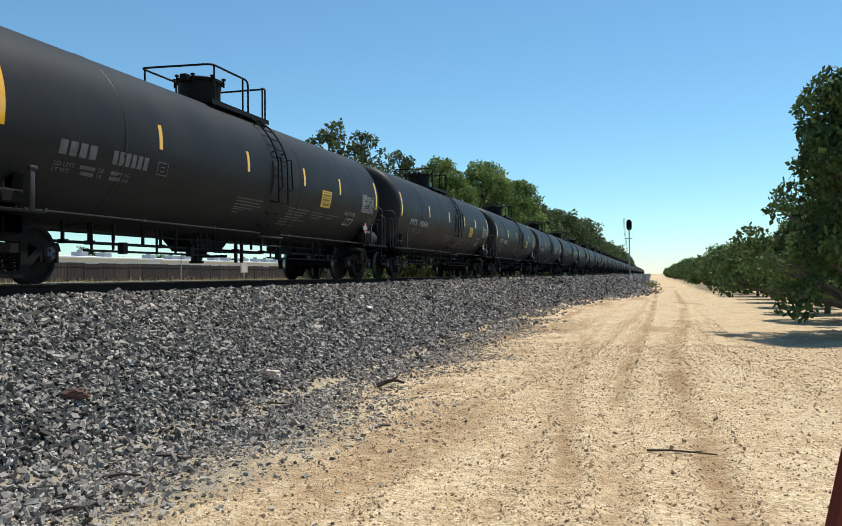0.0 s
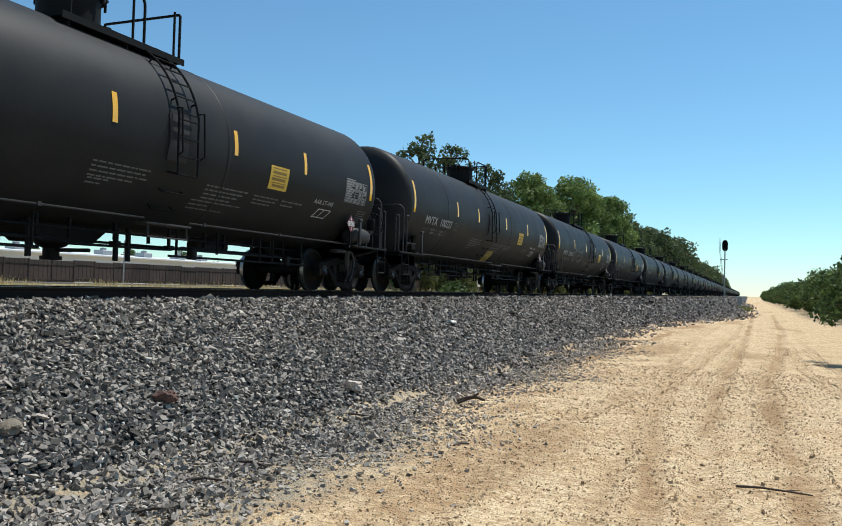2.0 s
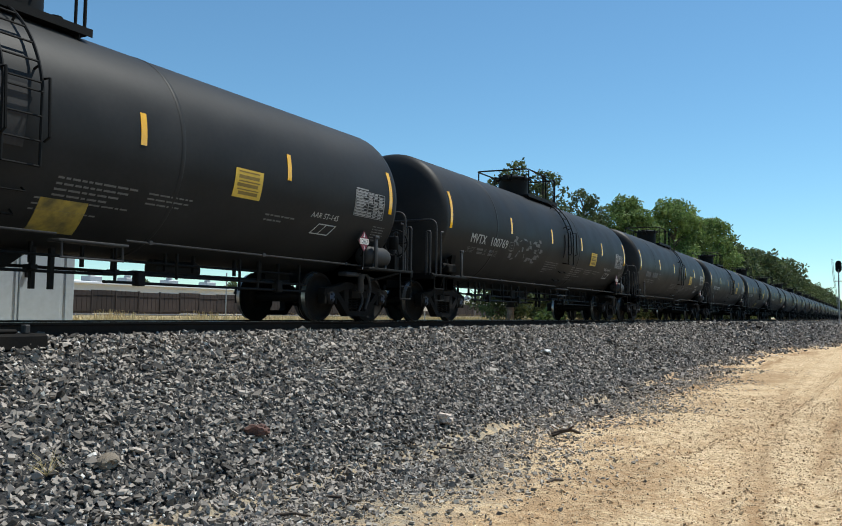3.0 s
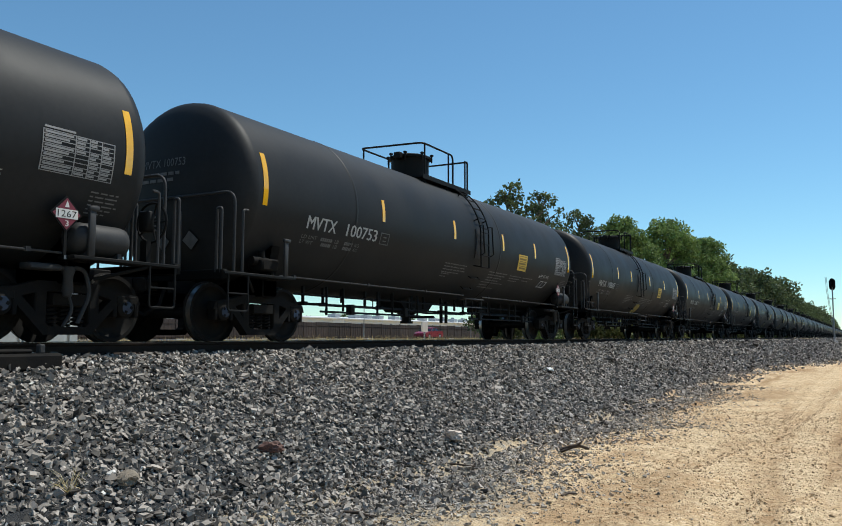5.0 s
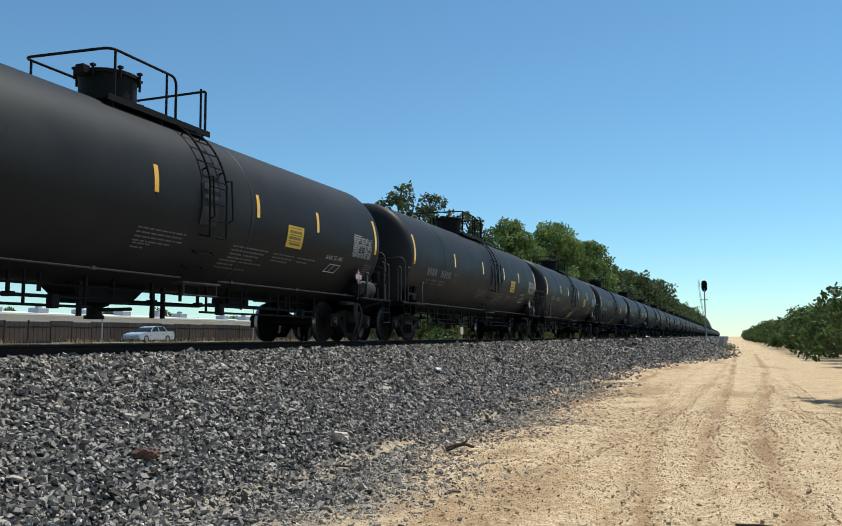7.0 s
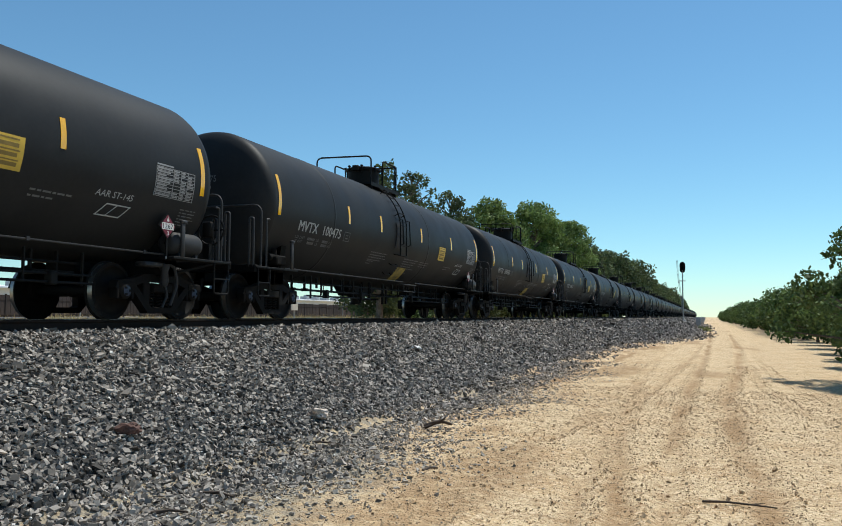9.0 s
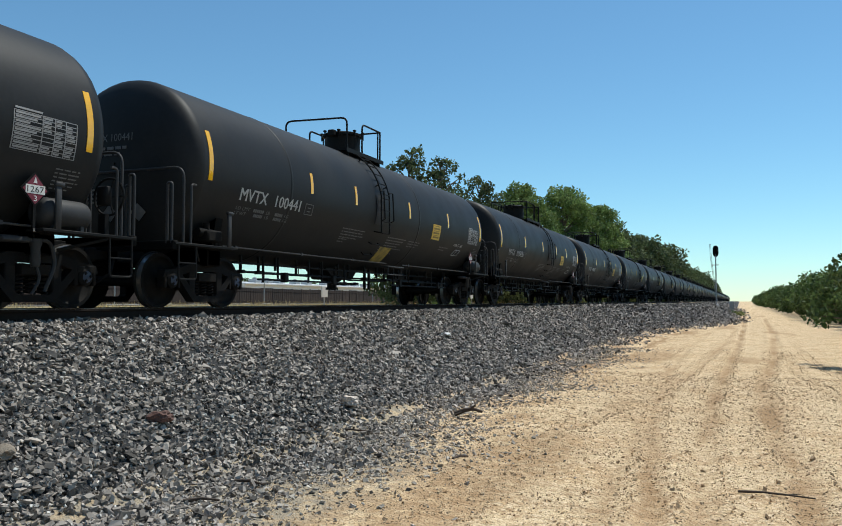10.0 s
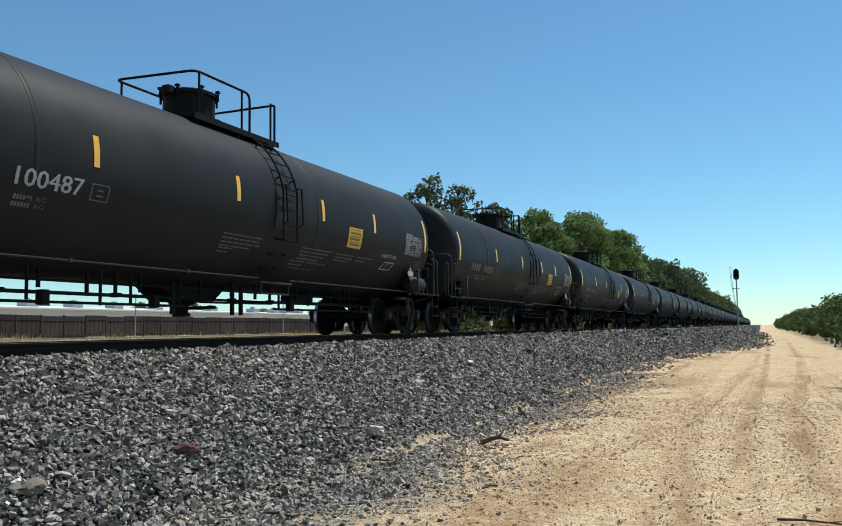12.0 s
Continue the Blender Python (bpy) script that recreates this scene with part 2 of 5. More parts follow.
M_FENCE = material("weathered_fence", (0.036, 0.025, 0.021), rough=0.9, vary=0.5, scale=0.9, fine=12, rnd=0.35, bump=0.004)
M_SHED = material("pale_shed_metal", (0.40, 0.47, 0.53), rough=0.5, vary=0.08, fine=12, metal=0.1)
M_ROOF = material("white_roof", (0.72, 0.73, 0.74), rough=0.6, vary=0.08, scale=0.2)
M_WALLP = material("plain_wall", (0.40, 0.40, 0.40), rough=0.8, vary=0.12, scale=0.3)
M_GALV = material("galvanised", (0.33, 0.34, 0.35), rough=0.45, metal=0.5, vary=0.15)
M_SIGN = material("pale_board", (0.60, 0.60, 0.58), rough=0.6, vary=0.1)
M_BROWNROCK = material("dusty_rock", (0.20, 0.165, 0.125), rough=0.95, vary=0.3, scale=9, fine=60, bump=0.01)
M_ROCK = material("pale_rock", (0.55, 0.46, 0.39), rough=0.9, vary=0.3, scale=9, fine=60, bump=0.01)
M_BRICK = material("red_brick_lump", (0.12, 0.062, 0.048), rough=0.9, vary=0.3, scale=12, fine=70, bump=0.006)
M_WOOD = material("dead_wood", (0.065, 0.045, 0.032), rough=0.9, vary=0.35, fine=60, bump=0.003)
M_SILL = material("grey_sill_paint", (0.042, 0.042, 0.043), rough=0.65, spec=0.2, vary=0.35, scale=4, fine=25)
M_TANKLET = material("dark_grey_reservoir", (0.026, 0.026, 0.027), rough=0.6, spec=0.25, vary=0.3, fine=25)
M_LADDERPLATE = material("worn_ladder_plate", (0.035, 0.035, 0.037), rough=0.7, spec=0.2, vary=0.3, scale=5, fine=30)
M_GLASS = material("dark_car_glass", (0.012, 0.014, 0.016), rough=0.15, spec=0.25, vary=0.05)
M_TYRE = material("tyre", (0.018, 0.018, 0.018), rough=0.85, vary=0.15)


# ---------------- mesh helpers ----------------
class Shape:
    """Gathers vertices and faces of one mesh."""

    def __init__(self):
        self.v, self.f, self.m = [], [], []

    def put(self, verts, faces, mat=0):
        n = len(self.v)
        self.v += [tuple(p) for p in verts]
        self.f += [tuple(i + n for i in f) for f in faces]
        self.m += [mat] * len(faces)
        return self

    def box(self, x0, y0, z0, x1, y1, z1, mat=0, b=0.0):
        """A box; b chamfers its twelve edges."""
        if b <= 0:
            vs = [(x, y, z) for z in (z0, z1) for y in (y0, y1) for x in (x0, x1)]
            return self.put(vs, [(0, 2, 3, 1), (4, 5, 7, 6), (0, 1, 5, 4), (2, 6, 7, 3), (0, 4, 6, 2), (1, 3, 7, 5)], mat)
        bm = bmesh.new()
        bmesh.ops.create_cube(bm, size=1)
        for p in bm.verts:
            p.co = Vector(((x0 + x1) / 2 + p.co.x * (x1 - x0), (y0 + y1) / 2 + p.co.y * (y1 - y0), (z0 + z1) / 2 + p.co.z * (z1 - z0)))
        bmesh.ops.bevel(bm, geom=bm.edges[:], offset=b, segments=1, affect="EDGES")
        bm.verts.index_update()
        self.put([p.co[:] for p in bm.verts], [[q.index for q in f.verts] for f in bm.faces], mat)
        bm.free()
        return self

    def tube(self, path, r, n=6, mat=0, caps=True, r1=None):
        path = [Vector(p) for p in path]
        rings, side = [], None
        for i, p in enumerate(path):
            d = (path[min(i + 1, len(path) - 1)] - path[max(i - 1, 0)]).normalized()
            if side is None:
                side = d.orthogonal().normalized()
            side = (side - d * side.dot(d)).normalized()
            up = d.cross(side)
            rr = r if r1 is None else r + (r1 - r) * i / (len(path) - 1)
            rings.append([p + (side * math.cos(a) + up * math.sin(a)) * rr for a in (2 * math.pi * k / n for k in range(n))])
        faces = [(i * n + k, i * n + (k + 1) % n, (i + 1) * n + (k + 1) % n, (i + 1) * n + k) for i in range(len(path) - 1) for k in range(n)]
        if caps:
            faces += [tuple(reversed(range(n))), tuple(range((len(path) - 1) * n, len(path) * n))]
        return self.put([p for ring in rings for p in ring], faces, mat)

    def lathe(self, profile, centre, axis="z", n=24, mat=0, closed=False):
        """profile: (radius, height along the axis)."""
        c = Vector(centre)
        vs = []
        for r, h in profile:
            for k in range(n):
                a = 2 * math.pi * k / n
                u, w = r * math.cos(a), r * math.sin(a)
                vs.append(c + Vector({"z": (u, w, h), "x": (h, u, w), "y": (w, h, u)}[axis]))
        L = len(profile)
        faces = [(i * n + k, i * n + (k + 1) % n, (i + 1) * n + (k + 1) % n, (i + 1) * n + k) for i in range(L - 1) for k in range(n)]
        if closed:
            faces += [tuple(reversed(range(n))), tuple(range((L - 1) * n, L * n))]
        return self.put(vs, faces, mat)

    def prism(self, poly, axis, a, b, mat=0):
        """A flat outline pushed along an axis from a to b."""
        put = {"x": lambda p, h: (h, p[0], p[1]), "y": lambda p, h: (p[0], h, p[1]), "z": lambda p, h: (p[0], p[1], h)}[axis]
        n = len(poly)
        vs = [put(p, a) for p in poly] + [put(p, b) for p in poly]
        return self.put(vs, [tuple(range(n)), tuple(reversed(range(n, 2 * n)))] + [(k, n + k, n + (k + 1) % n, (k + 1) % n) for k in range(n)], mat)

    def mesh(self, name, mats, soft=0.0):
        me = bpy.data.meshes.new(name)
        me.from_pydata(self.v, [], self.f)
        for m in mats if isinstance(mats, (list, tuple)) else [mats]:
            me.materials.append(m)
        me.polygons.foreach_set("material_index", self.m)
        bm = bmesh.new()
        bm.from_mesh(me)
        bmesh.ops.recalc_face_normals(bm, faces=bm.faces[:])
        bm.to_mesh(me)
        bm.free()
        if soft:
            me.polygons.foreach_set("use_smooth", [True] * len(me.polygons))
            me.set_sharp_from_angle(angle=radians(soft))
        return me


def part(name, shape, mats, parent, label="", soft=35.0):
    data = shape.mesh(name, mats, soft) if isinstance(shape, Shape) else shape
    ob = new(name, data)
    ob.parent = parent
    return tagged(ob, label)


def thing(name, x=0, y=0, z=0, rz=0, label="", category="", group="", kind=""):
    ob = new(name)
    ob.empty_display_size = 0.2
    ob.matrix_world = pose(x, y, z, 0, 0, rz)
    return tagged(ob, label, category, group, kind)


def solid(name, shape, mats, label="", category="", group="", kind="", soft=35.0):
    ob = new(name, shape.mesh(name, mats, soft) if isinstance(shape, Shape) else shape)
    return tagged(ob, label, category, group, kind)

# ---------------- ground ----------------
def grid_lines(spans):
    out = []
    for a, b, step in spans:
        n = max(1, round((b - a) / step))
        out += [a + (b - a) * k / n for k in range(n)]
    return out + [spans[-1][1]]


def relief(x, y, ruts):
    """Unevenness of the dirt and how packed it is: wheel tracks, clods, a low rough berm by the ballast."""
    h = p = 0.0
    if -5.5 < x < 8 and 2 < y < 140:
        h = 0.012 * noise.noise((x * 0.9, y * 0.35, 0.0)) + 0.006 * noise.noise((x * 4, y * 2.2, 3.0)) + 0.014 * noise.noise((x * 9, y * 8, 5.0)) + 0.010 * noise.noise((x * 19, y * 17, 8.0))
        for rx, w, strength in ruts:
            d = abs(x - rx) / w
            if d < 2.4:
                h -= strength * (0.040 * math.exp(-d * d) - 0.024 * math.exp(-((d - 1.4) ** 2) * 5))
                p = max(p, strength * (1 + 0.1 * smooth(12, 20, y)) * math.exp(-d * d * 0.7) * (0.8 + 0.8 * noise.noise((x * 1.5, y * 0.3, 9.0))))
        if -4.6 < x < -1.2 and y < 60:
            w = smooth(-4.6, -3.4, x) * (1 - smooth(-2.4, -1.2, x))
            h += 0.09 * w * max(0.0, noise.noise((x * 1.1, y * 0.75, 31.0)) + 0.1) + 0.05 * w * max(0.0, noise.noise((x * 4.2, y * 3.4, 33.0)))
            p = max(p, 0.8 * w * smooth(0.05, 0.4, noise.noise((x * 1.3, y * 0.8, 35.0)) + 0.5 * noise.noise((x * 5, y * 4, 36.0))))
        if -5.6 < x < -2.4 and 17 < y < 60:
            w = smooth(17, 24, y) * (1 - smooth(-3.4, -2.4, x - flare(y)))
            n = noise.noise((x * 1.6, y * 0.5, 41.0)) + 0.6 * noise.noise((x * 6, y * 3, 42.0))
            h += 0.10 * w * max(0.0, n)
            p = max(p, 1.1 * w * smooth(-0.1, 0.35, n))
    return h, p


def relief_many(x, y):
    return np.array([relief(a, b, rut_lines(b))[0] for a, b in zip(x.tolist(), y.tolist())])


def make_ground():
    xs = grid_lines([(-3000, -300, 450), (-300, -60, 40), (-60, -12, 6), (-12, -5.6, 0.64), (-5.6, 6, 0.09), (6, 7, 0.25), (7, 16, 0.9), (16, 80, 8), (80, 3000, 365)])
    ys = grid_lines([(-1500, -60, 180), (-60, 2, 4), (2, 16, 0.10), (16, 26, 0.22), (26, 60, 0.6), (60, 140, 3), (140, 400, 20), (400, 4200, 380)])
    verts, packed, grit, field = [], [], [], []
    for y in ys:
        ruts = rut_lines(y)
        for x in xs:
            h = bank(x, y)
            if h > 0:
                h -= 0.10 * smooth(0.15, 0.6, -5.2 + flare(y) - x) if x > -11.5 else 0.04
            r, p = relief(x, y, ruts)
            h += r
            verts.append((x, y, h))
            e = flare(y)
            edge = -2.75 + e + 0.7 * noise.noise((x * 0.3, y * 0.28, 7.0)) - 1.9 * smooth(6, 17, y)
            g = 1 - smooth(edge - 1.5, edge + 0.5, x)
            grit.append(g if x > -12 else 0.0)
            if -3.6 < x < 3.0:
                p = max(p, 0.8 * smooth(0.12, 0.5, noise.noise((x * 0.55 + 4, y * 0.16, 21.0))))
            packed.append(p)
            field.append(1.0 if x < -12 else (0.35 if x > 30 else 0.0))
    nx = len(xs)
    faces = [(j * nx + i, j * nx + i + 1, (j + 1) * nx + i + 1, (j + 1) * nx + i) for j in range(len(ys) - 1) for i in range(nx - 1)]
    me = bpy.data.meshes.new("ground")
    me.from_pydata(verts, [], faces)
    me.materials.append(M_DIRT)
    for name, values in (("packed", packed), ("grit", grit), ("dry_field", field)):
        me.attributes.new(name, "FLOAT", "POINT").data.foreach_set("value", values)
    me.polygons.foreach_set("use_smooth", [True] * len(me.polygons))
    tagged(new("ground", me), "pale dry dirt road and fields beside the track", "ground", kind="structure")


make_ground()


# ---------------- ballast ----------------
# bank surface below the stones; its dark colour stands for shade between them
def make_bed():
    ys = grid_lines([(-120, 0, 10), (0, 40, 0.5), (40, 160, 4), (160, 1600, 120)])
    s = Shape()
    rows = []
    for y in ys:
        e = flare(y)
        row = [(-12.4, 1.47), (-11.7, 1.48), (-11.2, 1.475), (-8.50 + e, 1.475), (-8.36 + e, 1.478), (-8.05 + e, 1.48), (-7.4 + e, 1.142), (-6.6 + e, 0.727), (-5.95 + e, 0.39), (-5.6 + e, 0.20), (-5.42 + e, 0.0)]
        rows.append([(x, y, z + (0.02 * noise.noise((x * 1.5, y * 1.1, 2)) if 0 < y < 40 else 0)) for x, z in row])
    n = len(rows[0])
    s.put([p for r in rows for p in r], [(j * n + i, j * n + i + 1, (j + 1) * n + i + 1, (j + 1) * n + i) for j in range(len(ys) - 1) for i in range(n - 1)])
    return solid("ballast_bed", s, M_BED_SHADE, "ballast bank carrying the track, coloured near-black as shade between its loose stones", "ballast", kind="structure", soft=60)


BED = make_bed()
RNG = np.random.default_rng(5)


def stone_forms(count, seed):
    """Angular broken stones: cubes with cut, uneven corners (8 corners, 12 triangles)."""
    r = np.random.default_rng(seed)
    cube = np.array([(x, y, z) for z in (-1, 1) for y in (-1, 1) for x in (-1, 1)], float)
    forms = []
    for _ in range(count):
        v = cube * r.uniform(0.5, 1.0, (8, 1)) + r.uniform(-0.34, 0.34, (8, 3))
        v *= np.array([1.15, r.uniform(0.6, 0.95), r.uniform(0.34, 0.62)])
        forms.append(v * 0.62)
    return forms


STONE_FACES = np.array([(0, 2, 3), (0, 3, 1), (4, 5, 7), (4, 7, 6), (0, 1, 5), (0, 5, 4), (2, 6, 7), (2, 7, 3), (0, 4, 6), (0, 6, 2), (1, 3, 7), (1, 7, 5)])
FORMS = stone_forms(40, 3)


def random_turns(n, rng, flat=1.0):
    q = rng.normal(size=(n, 4)) * np.array([1.0, flat, flat, 1.0])
    q /= np.linalg.norm(q, axis=1)[:, None]
    w, x, y, z = q.T
    return np.stack([np.stack([1 - 2 * (y * y + z * z), 2 * (x * y - z * w), 2 * (x * z + y * w)], -1),
                     np.stack([2 * (x * y + z * w), 1 - 2 * (x * x + z * z), 2 * (y * z - x * w)], -1),
                     np.stack([2 * (x * z - y * w), 2 * (y * z + x * w), 1 - 2 * (x * x + y * y)], -1)], 1)


def scatter(name, spots, sizes, mat, label, category, flat=0.6, rng=RNG, parent=None):
    """Many loose stones in one mesh."""
    n = len(spots)
    form = np.array(FORMS)[rng.integers(0, len(FORMS), n)]
    turn = random_turns(n, rng, flat)
    v = np.einsum("nij,nkj->nki", turn, form) * sizes[:, None, None] + spots[:, None, :]
    f = (STONE_FACES[None] + (np.arange(n) * 8)[:, None, None]).reshape(-1, 3)
    me = bpy.data.meshes.new(name)
    me.vertices.add(n * 8)
    me.vertices.foreach_set("co", v.reshape(-1))
    me.loops.add(len(f) * 3)
    me.loops.foreach_set("vertex_index", f.reshape(-1).astype(np.int32))
    me.polygons.add(len(f))
    me.polygons.foreach_set("loop_start", np.arange(0, len(f) * 3, 3, dtype=np.int32))
    me.polygons.foreach_set("loop_total", np.full(len(f), 3, dtype=np.int32))
    me.update(calc_edges=True)
    me.validate()
    me.shade_flat()
    me.materials.append(mat)
    ob = tagged(new(name, me), label, category, kind="stuff")
    if parent:
        ob.parent = parent
    return ob


def bank_many(x, y):
    t = np.clip((y - 40) / 46, 0, 1)
    e = 5.0 * t * t * (3 - 2 * t)
    return np.clip(1.48 * (-5.2 + e - x) / 2.85, 0, 1.48), e


def make_stones():
    spots, sizes = [], []
    for y0, y1, density, size in ((2.5, 9, 820, 0.0445), (9, 15, 720, 0.0465), (15, 26, 480, 0.053), (26, 45, 230, 0.073), (45, 90, 70, 0.105), (90, 200, 14, 0.16)):
        area = (y1 - y0) * 5.02
        n = int(area * density)
        y = RNG.uniform(y0, y1, n)
        x = RNG.uniform(-8.74, -3.72, n)
        z, e = bank_many(x + 0.0, y)
        x = x + e
        edge = -5.45 + 0.25 * np.sin(y * 0.9) + 0.2 * np.sin(y * 2.3 + 1) + 0.95 * np.clip((10.5 - y) / 5, 0, 1)
        keep = RNG.uniform(size=n) < np.clip(np.exp(-(x - e - edge) / 0.42), 0, 1)
        z, _ = bank_many(x, y)
        s = size * RNG.lognormal(0, 0.24, n)
        z = z + 0.11 * np.clip((-8.0 - (x - e)) / 0.3, 0, 1)     # heaped against the ends of the ties
        p = np.stack([x, y, z + s * RNG.uniform(-1.0, 0.75, n)], -1)[keep]
        spots.append(p)
        sizes.append(s[keep])
    spots, sizes = np.concatenate(spots), np.concatenate(sizes)
    pale = RNG.uniform(size=len(spots)) < 0.045
    near = (spots[:, 1] > 4.6) & (spots[:, 1] < 5.4) & ~pale & (spots[:, 0] < -5.3) & (spots[:, 0] > -7.9)
    near = near & (np.cumsum(near) <= 300)
    rest = ~near & ~pale
    scatter("ballast_stones", spots[rest], sizes[rest], M_STONE, "loose grey angular crushed stones", "", flat=0.42, parent=BED)
    scatter("pale_stones", spots[pale] + np.array([0, 0, 0.012]), sizes[pale] * 0.55, M_PALE, "scattered pale stones among grey ballast", "", parent=BED)
    meshes = []
    for k, form in enumerate(FORMS[:16]):
        meshes.append(Shape().put([tuple(p) for p in form], [tuple(int(i) for i in f) for f in STONE_FACES]).mesh("stone", M_STONE_ONE))
    r = random.Random(17)
    for k, j in enumerate(np.nonzero(near)[0]):
        st = part("stone", meshes[k % 16], None, BED)
        st.location, st.scale = spots[j], [float(sizes[j])] * 3
        st.rotation_euler = (r.uniform(-0.7, 0.7), r.uniform(-0.7, 0.7), r.uniform(0, 6.28))
    # grit and small stones spread out over the dirt beside the bank
    n = 46000
    y = 3.0 + 30.0 * RNG.uniform(size=n) ** 1.5
    x = -5.4 + np.abs(RNG.normal(0, 0.95, n)) + 0.4 * np.sin(y * 0.8)
    s = 0.016 * RNG.lognormal(0, 0.6, n)
    s = np.minimum(s, 0.05)
    scatter("roadside_grit", np.stack([x, y, s * 0.2 + np.maximum(relief_many(x, y), 0.0)], -1), s, M_GRIT, "small grey-brown stones strewn over the dirt", "gravel", flat=0.3)
    n = 3000
    y = 3.5 + 30.0 * RNG.uniform(size=n) ** 1.3
    x = -4.2 + 10.0 * RNG.uniform(size=n) ** 1.7
    s = 0.012 * RNG.lognormal(0, 0.55, n)
    s = np.minimum(s, 0.03)
    scatter("dirt_clods", np.stack([x, y, s * 0.2 + relief_many(x, y)], -1), s, M_CLOD, "small dry clods and pebbles lying on the dirt road", "dirt clod")
    # clods thrown up along the wheel tracks
    xs, ys = [], []
    for line, width, strength in RUTS:
        n = int(2600 * strength)
        y = line[1] + (min(line[-1], 34.0) - line[1]) * RNG.uniform(size=n) ** 1.4
        x = np.interp(y, line[1::2], line[0::2]) + np.where(RNG.uniform(size=n) < 0.5, -1, 1) * width * (1.1 + 0.5 * RNG.normal(size=n))
        xs.append(x)
        ys.append(y)
    x, y = np.concatenate(xs), np.concatenate(ys)
    s = np.minimum(0.010 * RNG.lognormal(0, 0.5, len(x)), 0.03)
    scatter("rut_clods", np.stack([x, y, s * 0.2 + relief_many(x, y)], -1), s, M_CRUMB, "dry clods thrown up along the wheel tracks", "dirt clod")
    n = 60000
    y = 4.0 + 18.0 * RNG.uniform(size=n) ** 1.5
    x = RNG.uniform(-4.6, 5.5, n) + 0.2 * np.sin(y * 3)
    s = 0.0080 * RNG.lognormal(0, 0.5, n) * (0.8 + y * 0.03)
    scatter("dirt_crumbs", np.stack([x, y, s * 0.2 + relief_many(x, y)], -1), s, M_CRUMB, "fine dry crumbs of earth on the road", "dirt crumb")


make_stones()


# ---------------- track ----------------
def make_track():
    track = thing("railway_track", TRACK_X, 0, RAIL_Z, label="single railway track of rusty rails on wooden ties", category="track", kind="structure")
    prof = [(-0.037, 0), (0.037, 0), (0.037, -0.030), (0.012, -0.050), (0.010, -0.135), (0.070, -0.160), (0.070, -0.172), (-0.070, -0.172), (-0.070, -0.160), (-0.010, -0.135), (-0.012, -0.050), (-0.037, -0.030)]
    for sx in (-0.755, 0.755):
        s = Shape()
        s.prism([(sx + x, z) for x, z in prof], "y", -120, 1500, 0)
        s.box(sx - 0.026, -120, 0.0, sx + 0.026, 1500, 0.003, 1)
        part("rail", s, [M_RAIL, M_RAILTOP], track, "rusty rail with a polished running edge")
    tie = Shape().box(-1.3, -0.115, -0.36, 1.3, 0.115, -0.174, b=0.012).mesh("tie", M_TIE)
    plate = Shape()
    for sx in (-0.755, 0.755):
        plate.box(sx - 0.17, -0.09, -0.173, sx + 0.17, 0.09, -0.158, b=0.004)
        for dx in (-0.095, 0.095):
            for dy in (-0.05, 0.05):
                plate.box(sx + dx - 0.012, dy - 0.012, -0.158, sx + dx + 0.012, dy + 0.012, -0.135)
    plate = plate.mesh("tie_plate", M_RAIL)
    for k in range(110):
        t = part("tie", tie, None, track)
        t.location = (random.uniform(-0.04, 0.04), 1.5 + k * 0.495, 0)
        p = part("tie_plate", plate, None, t)


make_track()

# ---------------- tank cars ----------------
def on_tank(y, ang, off=0.006):
    r = TANK_R + off
    return (r * math.cos(ang), y, TANK_Z + r * math.sin(ang))


def head_y(rad):
    """How far a tank head bulges past its seam, at a distance from the axis."""
    return 0.42 * (1 - min(rad / TANK_R, 1) ** 2.5) ** (1 / 2.2)


TANK_END = 7.70


def tank_mesh():
    s = Shape()
    prof = []
    for k in range(9):
        a = k / 8 * math.pi / 2
        r = TANK_R * math.sin(a) ** 0.8 if k else 0.02
        prof.append((r, -TANK_END - head_y(r)))
    body = [(TANK_R, -TANK_END + 0.02), (TANK_R, -4.2), (TANK_R, 0.5), (TANK_R, 2.0), (TANK_R, 4.4), (TANK_R, TANK_END - 0.02)]
    prof += body + [(r, -h) for r, h in reversed(prof)]
    s.lathe(prof, (0, 0, TANK_Z), "y", 56)
    return s.mesh("tank", M_TANK, 60)


def patch(y0, y1, a0, a1, off=0.006, steps=4, shear=0.0):
    """A thin sheet that follows the tank's side; angles in degrees."""
    s = Shape()
    vs, n = [], steps + 1
    for k in range(n):
        a = radians(a0 + (a1 - a0) * k / steps)
        for y in (y0, y1):
            vs.append(on_tank(y + shear * k / steps, a, off))
    m = len(vs)
    for k in range(n):
        a = radians(a0 + (a1 - a0) * k / steps)
        for y in (y0, y1):
            vs.append(on_tank(y + shear * k / steps, a, 0.0005))
    f = [(2 * k, 2 * k + 1, 2 * k + 3, 2 * k + 2) for k in range(steps)]
    f += [(2 * k, 2 * k + 2, m + 2 * k + 2, m + 2 * k) for k in range(steps)] + [(2 * k + 1, m + 2 * k + 1, m + 2 * k + 3, 2 * k + 3) for k in range(steps)]
    f += [(0, m, m + 1, 1), (2 * steps, 2 * steps + 1, m + 2 * steps + 1, m + 2 * steps)]
    return s.put(vs, f)


